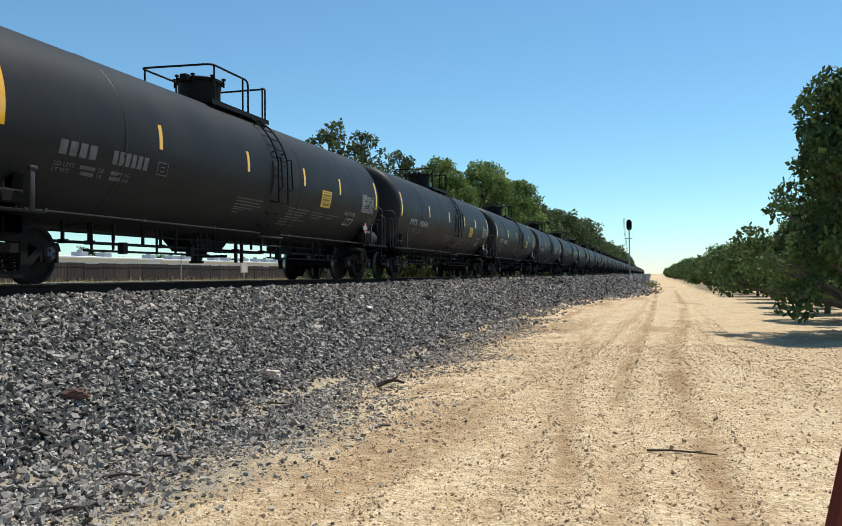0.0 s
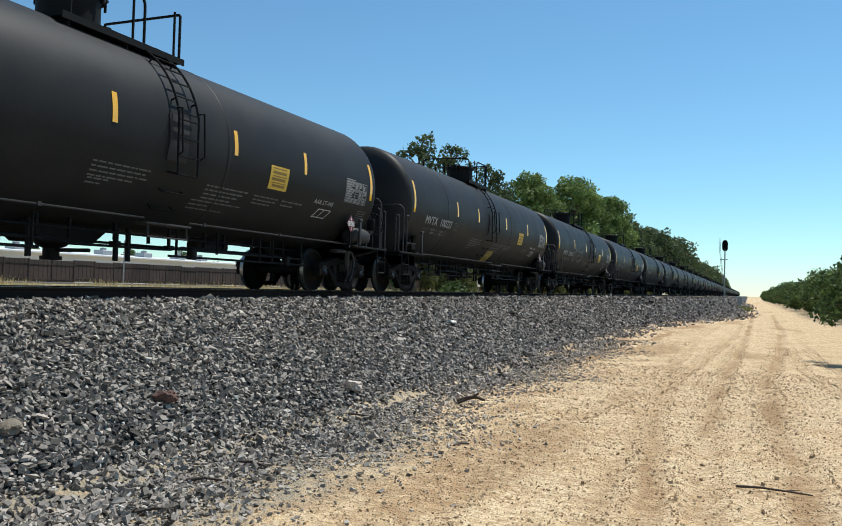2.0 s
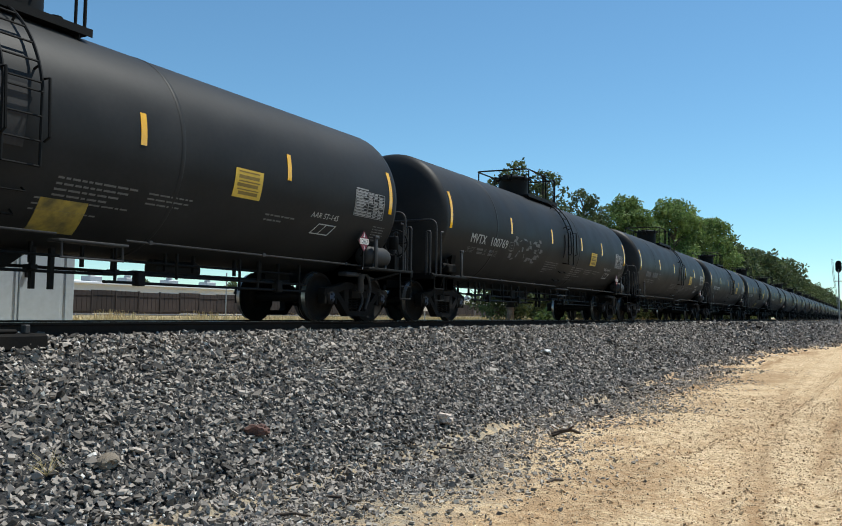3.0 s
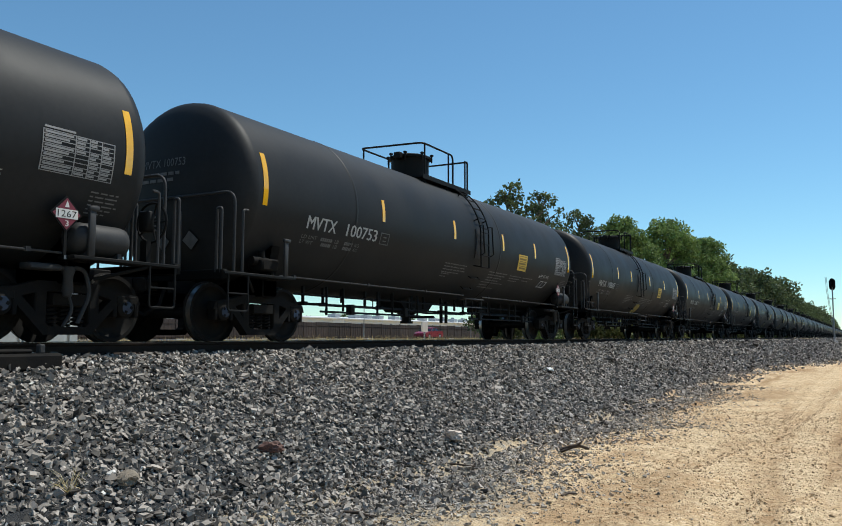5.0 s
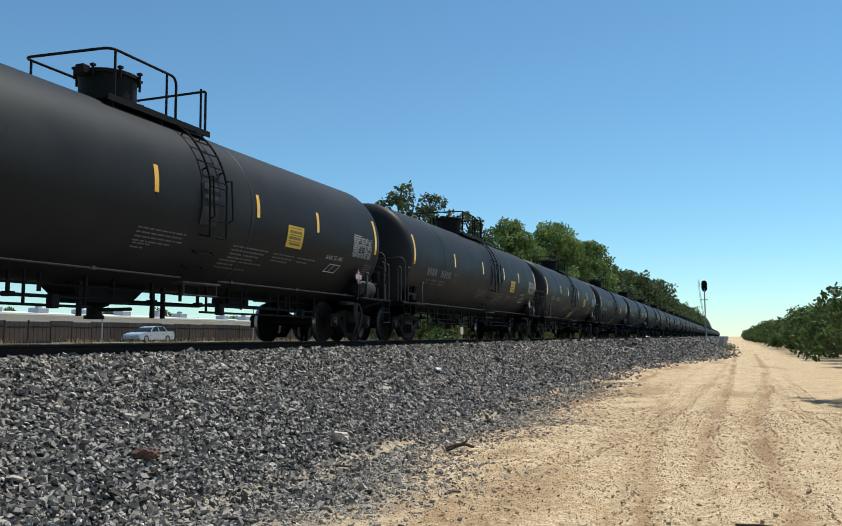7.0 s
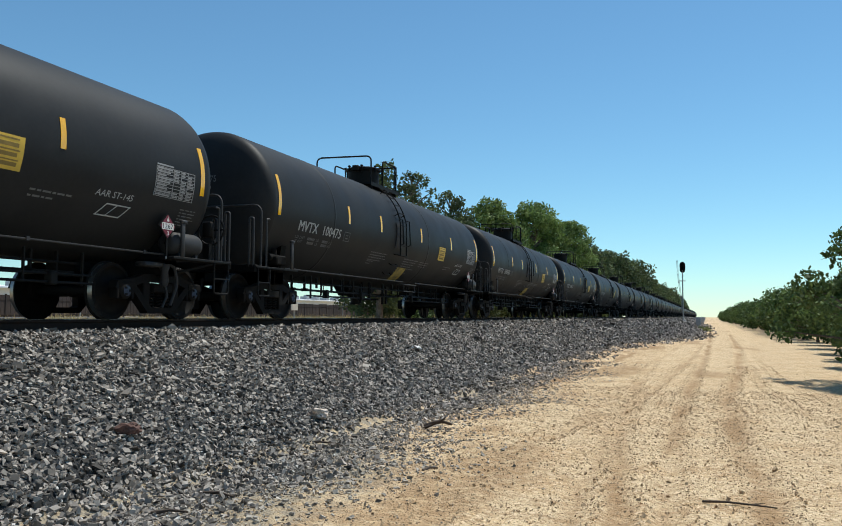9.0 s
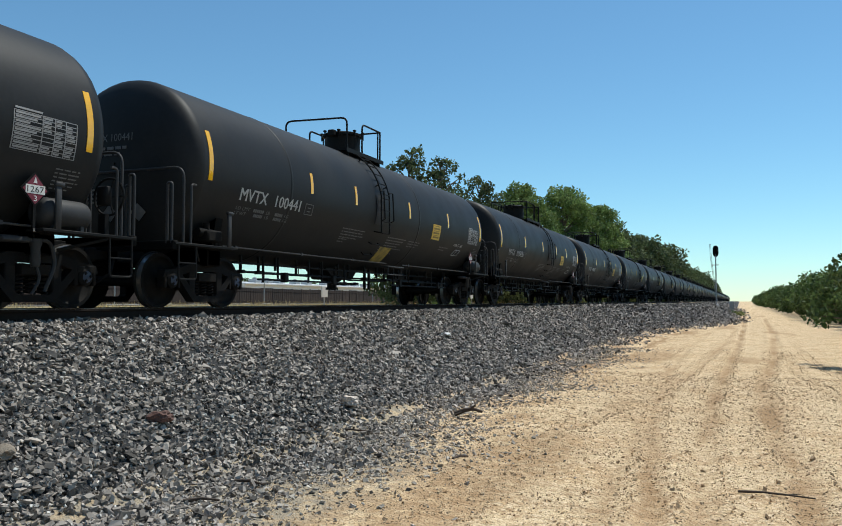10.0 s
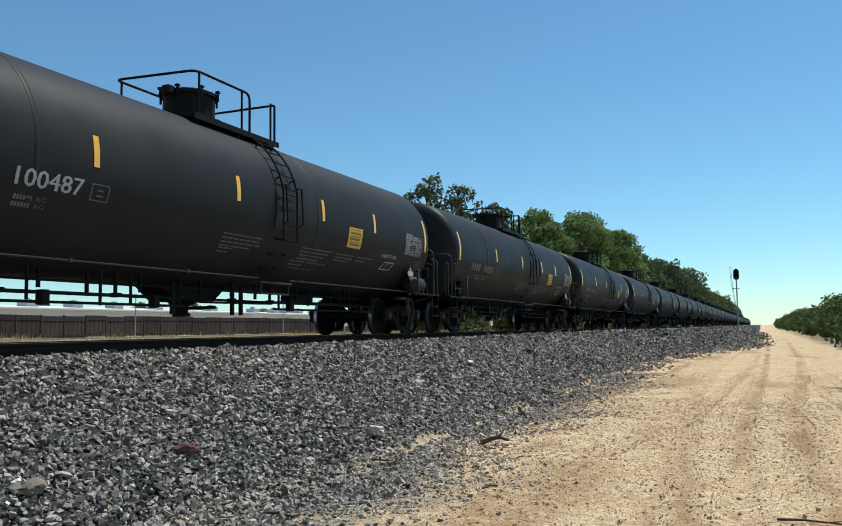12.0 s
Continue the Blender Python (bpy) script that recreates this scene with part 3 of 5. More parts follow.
def bars(s, y0, a0, rows, seed, height=0.05, gap=0.045, off=0.005):
    """Small stencilled lines that cannot be read; rows: their lengths."""
    r = random.Random(seed)
    a = radians(a0)
    height, gap = height * 0.62, gap + height * 0.22
    for length in rows:
        y = y0
        while y < y0 + length - 0.03:
            w = min(r.uniform(0.05, 0.20), y0 + length - y)
            vs = [on_tank(y, a, off), on_tank(y + w, a, off), on_tank(y + w, a - height / TANK_R, off), on_tank(y, a - height / TANK_R, off)]
            s.put(vs, [(0, 3, 2, 1)])
            y += w + 0.026
        a -= (height + gap) / TANK_R
    return s


TEXTS = {}


def text_points(words):
    """Outline of built-in lettering, one unit high, as flat vertices and faces."""
    if words not in TEXTS:
        c = bpy.data.curves.new("letters", "FONT")
        c.body, c.resolution_u, c.offset = words, 2, 0.0
        ob = bpy.data.objects.new("letters", c)
        me = bpy.data.meshes.new_from_object(ob)
        v = np.array([p.co[:] for p in me.vertices])
        TEXTS[words] = (v, [tuple(p.vertices) for p in me.polygons])
        bpy.data.objects.remove(ob)
        bpy.data.meshes.remove(me)
        bpy.data.curves.remove(c)
    return TEXTS[words]


def lettering(words, y0, y1, a_base, height, slant=0.0, off=0.007, bold=0.0):
    v, f = text_points(words)
    lo, hi = v.min(0), v.max(0)
    u = (v[:, 0] - lo[0]) / (hi[0] - lo[0]) * (y1 - y0) + y0
    w = (v[:, 1] - lo[1]) / (hi[1] - lo[1]) * height
    s = Shape()
    for k, d in enumerate((0.0, -bold, bold) if bold else (0.0,)):
        s.put([on_tank(a + slant * b + d, radians(a_base) + b / TANK_R, off + 0.0012 * k) for a, b in zip(u, w)], f)
    return s


def head_lettering(words, x0, x1, z0, height):
    v, f = text_points(words)
    lo, hi = v.min(0), v.max(0)
    s = Shape()
    for_v = []
    for p in v:
        x = (p[0] - lo[0]) / (hi[0] - lo[0]) * (x1 - x0) + x0
        z = (p[1] - lo[1]) / (hi[1] - lo[1]) * height + z0
        for_v.append((x, -TANK_END - head_y(math.hypot(x, z - TANK_Z)) - 0.012, z))
    return s.put(for_v, f)


def head_quad(s, x0, x1, z0, z1, mat=0, diamond=False):
    def at(x, z, o):
        return (x, -TANK_END - head_y(math.hypot(x, z - TANK_Z)) - o, z)
    xm, zm = (x0 + x1) / 2, (z0 + z1) / 2
    pts = [(xm, z0), (x1, zm), (xm, z1), (x0, zm)] if diamond else [(x0, z0), (x1, z0), (x1, z1), (x0, z1)]
    return s.put([at(x, z, 0.014 + 0.002 * mat) for x, z in pts] + [at(x, z, 0.004) for x, z in pts],
                 [(0, 1, 2, 3), (0, 4, 5, 1), (1, 5, 6, 2), (2, 6, 7, 3), (3, 7, 4, 0)], mat)


def arc(a, b, r, y):
    return [on_tank(y, radians(a + (b - a) * k / 14), r) for k in range(15)]


def bend(points, r=0.12, n=4):
    """Rounds the corners of a bent tube's path."""
    pts = [Vector(p) for p in points]
    out = [pts[0]]
    for i in range(1, len(pts) - 1):
        a = (pts[i - 1] - pts[i]).normalized() * min(r, (pts[i - 1] - pts[i]).length / 2)
        b = (pts[i + 1] - pts[i]).normalized() * min(r, (pts[i + 1] - pts[i]).length / 2)
        for k in range(n + 1):
            t = k / n
            out.append(pts[i] + a * (1 - t) ** 2 + b * t ** 2)
    return out + [pts[-1]]


def wheelset_mesh(n=26):
    s = Shape()
    s.tube([(-1.05, 0, 0), (1.05, 0, 0)], 0.085, 10, 0)
    for sx in (-1, 1):
        c = (sx * 0.755, 0, 0)
        o = sx
        s.lathe([(0.09, -0.09 * o), (0.14, -0.085 * o), (0.19, -0.03 * o), (0.33, -0.035 * o), (0.385, -0.06 * o), (0.485, -0.062 * o), (0.485, -0.035 * o), (0.460, -0.022 * o)], c, "x", n, 0)
        s.lathe([(0.460, -0.022 * o), (0.4572, 0.0), (0.4545, 0.065 * o)], c, "x", n, 1)
        s.lathe([(0.4545, 0.065 * o), (0.40, 0.068 * o), (0.375, 0.035 * o), (0.31, 0.01 * o), (0.19, 0.03 * o), (0.14, 0.085 * o), (0.09, 0.09 * o)], c, "x", n, 0)
        s.lathe([(0.135, 0.18 * o), (0.135, 0.33 * o), (0.10, 0.36 * o), (0.02, 0.362 * o)], c, "x", 14, 0)
        s.lathe([(0.085, 0.3635 * o), (0.004, 0.3675 * o)], c, "x", 10, 2)
        for k in range(3):
            a = k * 2 * math.pi / 3
            s.box(sx * 0.755 + 0.362 * o - 0.012, 0.06 * math.cos(a) - 0.018, 0.06 * math.sin(a) - 0.018, sx * 0.755 + 0.362 * o + 0.014, 0.06 * math.cos(a) + 0.018, 0.06 * math.sin(a) + 0.018, 0)
    return s.mesh("wheelset", [M_WHEEL, M_TREAD, M_BLUE], 40)


def side_frame_mesh(sx):
    s = Shape()
    top = [(-1.12, 0.40), (-1.12, 0.56), (-1.0, 0.63), (-0.72, 0.66), (-0.42, 0.74), (0.42, 0.74), (0.72, 0.66), (1.0, 0.63), (1.12, 0.56), (1.12, 0.40)]
    x0, x1 = sx * 0.93, sx * 1.09
    s.prism([(-1.13, 0.50), (-1.08, 0.62), (-0.70, 0.67), (-0.42, 0.75), (0.42, 0.75), (0.70, 0.67), (1.08, 0.62), (1.13, 0.50), (0.72, 0.53), (0.40, 0.62), (-0.40, 0.62), (-0.72, 0.53)], "x", x0, x1)
    s.prism([(-0.78, 0.53), (-0.66, 0.57), (-0.26, 0.20), (0.26, 0.20), (0.66, 0.57), (0.78, 0.53), (0.34, 0.10), (-0.34, 0.10)], "x", x0, x1)
    for a, b in ((-0.46, -0.30), (0.30, 0.46)):
        s.box(min(x0, x1), a, 0.20, max(x0, x1), b, 0.66, b=0.015)
    for c in (-0.89, 0.89):
        s.box(min(x0, x1) - 0.01, c - 0.17, 0.50, max(x0, x1) + 0.01, c + 0.17, 0.62, b=0.02)
        for d in (-0.20, 0.14):
            s.box(min(x0, x1), c + d, 0.33, max(x0, x1), c + d + 0.06, 0.54, b=0.01)
    return s.mesh("side_frame", M_TRUCK, 30)


def spring_mesh():
    s = Shape()
    pts = [(0.07 * math.cos(a), 0.07 * math.sin(a), 0.21 + 0.25 * k / 30) for k, a in ((k, k * 1.05) for k in range(31))]
    s.tube(pts, 0.018, 4)
    return s.mesh("spring", M_TRUCK, 40)


def bolster_mesh():
    s = Shape()
    s.prism([(-1.12, 0.46), (-1.12, 0.60), (-0.5, 0.64), (0.5, 0.64), (1.12, 0.60), (1.12, 0.46), (0.5, 0.36), (-0.5, 0.36)], "y", -0.24, 0.24)
    s.lathe([(0.34, 0.62), (0.34, 0.72), (0.02, 0.72)], (0, 0, 0), "z", 18)
    for dy in (-0.45, 0.45):
        s.box(-0.85, dy - 0.06, 0.38, 0.85, dy + 0.06, 0.50, b=0.015)
        for sx in (-0.755, 0.755):
            s.box(sx - 0.05, dy * 0.98 - 0.05, 0.30, sx + 0.05, dy * 0.98 + 0.05, 0.58, b=0.01)
    return s.mesh("truck", M_TRUCK, 30)


def stub_sill_mesh(e):
    """Draft sill, body bolster and end sill at one end (e: -1 front, 1 rear)."""
    s = Shape()
    s.box(-0.30, min(e * 5.9, e * 8.35), 0.74, 0.30, max(e * 5.9, e * 8.35), 1.02, b=0.015)
    s.box(-1.25, e * 7.05 - 0.18, 0.72, 1.25, e * 7.05 + 0.18, 1.0, b=0.02)
    s.prism([(-1.25, 0.98), (-1.35, 1.55), (-1.12, 1.42), (-0.7, 1.10), (0.7, 1.10), (1.12, 1.42), (1.35, 1.55), (1.25, 0.98)], "y", e * 7.05 - 0.1, e * 7.05 + 0.1)
    s.box(-1.52, e * 8.42 - 0.06, 0.92, 1.52, e * 8.42 + 0.06, 1.07, b=0.012)
    return s.mesh("stub_sill", M_STEEL, 30)


def coupler_mesh(e):
    s = Shape()
    a, b = sorted((e * 8.30, e * 8.66))
    s.box(-0.09, a, 0.78, 0.09, b, 0.94, b=0.02)
    a, b = sorted((e * 8.60, e * 8.90))
    s.box(-0.17, a, 0.72, 0.05, b, 1.0, b=0.05)
    s.box(0.06, a + 0.03, 0.74, 0.17, b - 0.03, 0.98, b=0.04)
    s.tube([(0.28, e * 8.4, 0.80), (0.34, e * 8.55, 0.55), (0.20, e * 8.72, 0.40), (0.05, e * 8.84, 0.50)], 0.03, 6)
    return s.mesh("coupler", M_TRUCK, 40)


def side_board_mesh(e, sx):
    """Corner step board along the side, with its stirrup."""
    s = Shape()
    a, b = sorted((e * 6.75, e * 8.45))
    x0, x1 = sorted((sx * 1.24, sx * 1.54))
    s.box(x0, a, 1.00, x1, b, 1.045, b=0.008)
    o = sx * 1.53
    s.tube(bend([(o, e * 8.36, 1.0), (o, e * 8.36, 0.46), (o, e * 7.92, 0.46), (o, e * 7.92, 1.0)], 0.06), 0.016, 6)
    s.tube([(o, e * 8.36, 0.72), (o, e * 7.92, 0.72)], 0.014, 6)
    s.tube([(sx * 1.5, e * 7.9, 0.98), (sx * 1.15, e * 7.35, 0.80)], 0.025, 6)
    return s.mesh("step_board", M_STEEL, 40)


def end_rail_mesh(e):
    y = e * 8.19
    s = Shape().tube(bend([(-1.48, y, 1.04), (-1.48, y, 2.27), (1.48, y, 2.27), (1.48, y, 1.04)], 0.2, 6), 0.022, 8)
    s.tube([(0, y, 2.27), (0, e * 8.0, 2.33)], 0.02, 6)
    return s.mesh("end_handrail", M_PIPE, 60)


def grab_mesh(e, x):
    """A pair of upright grab irons on the end sill."""
    y = e * 8.46
    s = Shape()
    s.tube(bend([(x, y, 1.02), (x, y, 1.98), (x + 0.09, y, 1.98), (x + 0.09, y, 1.02)], 0.045, 4), 0.024, 7)
    return s.mesh("grab_iron", M_PIPE, 60)


def side_handle_mesh(e, sx, kind):
    o = sx * 1.52
    s = Shape()
    if kind == "bar":
        s.tube(bend([(o, e * 8.05, 1.04), (o, e * 8.05, 2.0), (o, e * 7.93, 2.0)], 0.05), 0.02, 6)
        return s.mesh("side_handhold", M_PIPE, 50)
    s.box(o - 0.02, e * 7.0 - 0.045, 1.04, o + 0.02, e * 7.0 + 0.045, 1.64, b=0.006)
    s.box(o - 0.03, e * 7.0 - 0.06, 1.60, o + 0.03, e * 7.0 + 0.09, 1.66, b=0.01)
    return s.mesh("step_post", M_PIPE, 50)


def side_pipe_mesh(sx):
    """The long thin rail at the tank's lower side, broken at the ladder."""
    s = Shape()
    for a, b, z in ((-6.9, 0.15, 1.075), (1.2, 6.8, 1.075)):
        s.tube([(sx * 1.30, a, z), (sx * 1.30, b, z)], 0.017, 6)
        y = a + 0.4
        while y < b:
            s.box(sx * 1.30 - 0.025, y - 0.03, z - 0.02, sx * 1.30 + 0.025, y + 0.03, z + 0.035)
            y += 2.35
    s.box(min(sx * 1.12, sx * 1.36), 0.15, 0.985, max(sx * 1.12, sx * 1.36), 1.2, 1.02, b=0.006)
    s.tube([(sx * 1.32, 0.2, 0.80), (sx * 1.32, 1.15, 0.80)], 0.015, 6)
    for y in (0.22, 1.13):
        s.tube([(sx * 1.32, y, 1.0), (sx * 1.32, y, 0.80)], 0.015, 6)
    return s.mesh("side_rail", M_PIPE, 60)


def ladder_mesh(sx, rungs=True):
    s = Shape()
    for y in (0.52, 1.00):
        top = arc(58, 10, 0.10, y)
        s.tube(top + [(top[-1][0] + 0.01, y, on_tank(y, radians(-23), 0.1)[2])], 0.020, 6)
        for a in (50, 20):
            s.tube([on_tank(y, radians(a), 0.0), on_tank(y, radians(a), 0.10)], 0.016, 5)
        s.tube([on_tank(y, radians(-23), 0.0), (top[-1][0] + 0.01, y, on_tank(y, radians(-23), 0.1)[2])], 0.016, 5)
    for k in range(5):
        a = radians(50 - k * 9.5)
        if rungs:
            s.tube([on_tank(0.52, a, 0.10), on_tank(1.00, a, 0.10)], 0.014, 6)
    x, z0, z1 = top[-1][0] + 0.01, on_tank(0, radians(8), 0.1)[2], on_tank(0, radians(-23), 0.1)[2]
    for k in range(4):
        z = z0 + (z1 - z0) * k / 3
        if rungs:
            s.tube([(x, 0.52, z), (x, 1.00, z)], 0.014, 6)
    if sx < 0:
        s.v = [(-x, y, z) for x, y, z in s.v]
    return s.mesh("ladder", M_STEEL, 50)


def ladder_fittings():
    """Loose-standing pieces of the ladder: two handholds and two steps under it."""
    out = []
    x, z0, z1 = on_tank(0, radians(10), 0.10)[0] + 0.01, on_tank(0, radians(8), 0.1)[2], on_tank(0, radians(-23), 0.1)[2]
    spots = [on_tank(0.76, radians(50 - k * 9.5), 0.10) for k in range(5)] + [(x, 0.76, z0 + (z1 - z0) * k / 3) for k in range(4)]
    for px, py, pz in spots:
        out.append(("rung", Shape().tube([(px, 0.52, pz), (px, 1.00, pz)], 0.014, 6).mesh("rung", M_STEEL, 50)))
    for a in (-34, -46):
        p, q = on_tank(0.5, radians(a), 0.09), on_tank(1.02, radians(a), 0.09)
        s = Shape().tube([on_tank(0.5, radians(a), 0.0), p, q, on_tank(1.02, radians(a), 0.0)], 0.014, 6)
        out.append(("rung", s.mesh("rung", M_STEEL, 50)))
    for y in (0.49, 1.03):
        s = Shape()
        s.tube([on_tank(y, radians(14), 0.10), on_tank(y, radians(13), 0.20), on_tank(y, radians(-10), 0.22), on_tank(y, radians(-12), 0.14)], 0.018, 6)
        out.append(("handhold", s.mesh("handhold", M_STEEL, 50)))
    return out


def manway_mesh():
    s = Shape()
    top = TANK_Z + TANK_R
    s.lathe([(0.47, top - 0.12), (0.47, top + 0.50), (0.53, top + 0.50), (0.53, top + 0.56), (0.44, top + 0.60), (0.02, top + 0.63)], (0, 0, 0), "z", 28)
    for k in range(8):
        a = k * math.pi / 4 + 0.3
        x, y = 0.55 * math.cos(a), 0.55 * math.sin(a)
        s.tube([(x, y, top + 0.42), (x, y, top + 0.63)], 0.022, 6)
        s.box(x - 0.035, y - 0.035, top + 0.58, x + 0.035, y + 0.035, top + 0.62)
    s.box(-0.09, -0.66, top + 0.44, 0.09, -0.50, top + 0.60, b=0.015)
    s.tube([(0.0, 0.75, top - 0.05), (0.0, 0.75, top + 0.28)], 0.11, 12)
    s.tube([(-0.3, 1.0, top - 0.1), (-0.3, 1.0, top + 0.22)], 0.08, 10)
    return s.mesh("manway", M_STEEL, 40)


def platform_mesh(kind):
    s = Shape()
    f, e = (-1.15, 1.46) if kind == "closed" else (-1.3, 0.88)
    for sx in (-1, 1):
        a, b = sorted((sx * 0.56, sx * 0.88))
        s.box(a, f, 3.80, b, e, 3.835)
        s.box(sx * 0.88 - 0.01, f, 3.765, sx * 0.88 + 0.01, e, 3.87)
        for y in (f + 0.15, (f + e) / 2, e - 0.18):
            s.prism([(sx * 0.60, 3.80), (sx * 0.86, 3.80), (sx * 0.86, 3.66)], "y", y - 0.01, y + 0.01)
    s.box(-0.56, max(e - 0.48, 0.60), 3.835, 0.56, e, 3.868)
    s.box(-0.88, e - 0.02, 3.80, 0.88, e, 3.87)
    return s.mesh("platform", M_STEEL, 30)


def railing_parts(kind):
    """The bent rails and upright posts round the manway, each a mesh of its own."""
    z, x, t = 4.63, 0.82, 0.024
    made = []

    def rail(name, path, r=t, bendr=0.14):
        made.append((name, Shape().tube(bend(path, bendr) if len(path) > 2 else path, r, 7).mesh(name, M_STEEL, 60)))

    if kind == "closed":
        rail("top_rail", [(x, 0.55, 3.82), (x, 0.55, z), (x, -1.05, z), (-x, -1.2, z), (-x, 0.55, z), (-x, 0.55, 3.82)], t, 0.16)
        for px, py in ((x, -0.95), (-x, -1.05), (x, 0.30), (-x, 0.15)):
            rail("post", [(px, py, 3.82), (px, py, z)], t * 0.9)
        rail("mid_rail", [(-x, -1.05, 4.24), (-x, 0.55, 4.24)], t * 0.8)
        rear = 1.40
    else:
        rail("top_rail", [(x, -1.15, 3.82), (x, -1.15, z), (-x, -1.3, z), (-x, -1.3, 3.82)], t, 0.16)
        rail("low_rail", [(-x, -0.9, 3.82), (-x, -0.9, 4.3), (-x, -0.2, 4.3), (-x, -0.2, 3.82)], t * 0.9, 0.1)
        rail("side_guard", [(x, -0.30, 3.82), (x, -0.30, z), (x, 0.80, z)])
        rail("side_guard", [(-x, -0.1, 3.82), (-x, -0.1, z), (-x, 0.80, z)])
        rear = 0.80
    rail("rear_rail", [(x, rear, 3.82), (x, rear, z), (-x, rear, z), (-x, rear, 3.82)], t, 0.04)
    for sx in (-1, 1):
        rail("post", [(sx * x, rear - 0.14, 3.82), (sx * x, rear - 0.14, z)], t * 0.9)
    return made


def underside_mesh():
    """Brake pipes, rods, hangers and the bottom outlet."""
    s = Shape()
    s.tube([(0.62, -5.6, 0.86), (0.62, 5.6, 0.86)], 0.020, 6)
    s.tube([(0.55, -5.6, 0.70), (0.55, -0.9, 0.70), (0.60, -0.6, 0.64), (0.60, 1.6, 0.66), (0.55, 2.0, 0.72), (0.55, 5.6, 0.72)], 0.022, 6)
    s.tube([(-0.5, -5.6, 0.76), (-0.5, 5.6, 0.76)], 0.025, 6)
    y = -5.3
    r = random.Random(4)
    while y < 5.4:
        s.box(0.57, y - 0.018, 0.68 + r.uniform(0, 0.08), 0.62, y + 0.018, 1.02)
        if r.random() < 0.5:
            s.box(0.52, y - 0.05, 0.66, 0.68, y + 0.06, 0.73, b=0.01)
        y += r.uniform(0.4, 1.0)
    s.lathe([(0.32, 0.96), (0.30, 0.74), (0.22, 0.62), (0.12, 0.58), (0.12, 0.46), (0.16, 0.46), (0.16, 0.40), (0.02, 0.40)], (0, -0.35, 0), "z", 16)
    s.prism([(-1.25, 0.95), (-0.85, 0.66), (0.15, 0.66), (0.55, 0.95)], "x", -0.30, 0.30)
    s.tube([(0.1, -0.35, 0.55), (0.75, -0.35, 0.55)], 0.03, 6)
    for y in (-1.3, 0.35, 0.62):
        s.box(0.56, y - 0.03, 0.42, 0.62, y + 0.03, 0.95)
    s.tube([(0.45, 2.4, 0.80), (0.45, 3.3, 0.80)], 0.13, 12)
    # air lines on hangers along the near side
    for z, x in ((0.66, 0.98), (0.54, 1.0)):
        for a, b in ((-5.3, -1.5), (1.1, 5.5)):
            s.tube([(x, a, z), (x, b, z)], 0.021, 6)
    for y in (-5.1, -4.55, -3.3, -2.7, -1.6, 1.3, 2.4, 3.75, 4.2, 5.3):
        s.box(0.97, y - 0.012, 0.52 + r.uniform(-0.05, 0.10), 1.01, y + 0.012, 1.0)
    for y in (-4.3, -2.2, 1.7, 4.7):
        s.box(0.93, y - 0.07, 0.50, 1.06, y + 0.07, 0.70, b=0.015)
    return s.mesh("underframe_gear", M_STEEL, 40)


def reservoir_mesh():
    s = Shape()
    s.lathe([(0.02, -0.43), (0.12, -0.42), (0.19, -0.36), (0.205, -0.28), (0.205, 0.28), (0.19, 0.36), (0.12, 0.42), (0.02, 0.43)], (1.30, 7.25, 1.27), "y", 18)
    for y in (7.02, 7.48):
        s.box(1.14, y - 0.03, 1.04, 1.46, y + 0.03, 1.12)
    return s.mesh("air_reservoir", M_TANKLET, 45)


def brake_wheel_mesh():
    s = Shape()
    c, pts = Vector((1.28, 8.16, 1.62)), []
    for k in range(21):
        a = k * 2 * math.pi / 20
        pts.append(c + Vector((0.27 * math.cos(a), 0, 0.27 * math.sin(a))))
    s.tube(pts, 0.018, 6, caps=False)
    for k in range(5):
        a = k * 2 * math.pi / 5
        s.tube([c, c + Vector((0.27 * math.cos(a), 0, 0.27 * math.sin(a)))], 0.014, 5)
    s.box(1.19, 8.0, 1.48, 1.37, 8.13, 1.76, b=0.02)
    s.box(1.22, 8.02, 1.04, 1.34, 8.10, 1.36)
    return s.mesh("hand_brake", M_STEEL, 50)


def valve_mesh():
    """Brake valve body on the front corner."""
    s = Shape()
    s.box(1.10, -7.45, 1.12, 1.42, -7.05, 1.32, b=0.03)
    s.tube([(1.26, -7.55, 1.28), (1.26, -6.95, 1.28)], 0.075, 10)
    s.tube([(1.26, -7.30, 1.2), (1.26, -7.30, 1.45)], 0.06, 10)
    s.tube([(1.26, -7.05, 1.04), (1.26, -7.05, 1.2)], 0.04, 8)
    return s.mesh("brake_valve", M_TRUCK, 40)


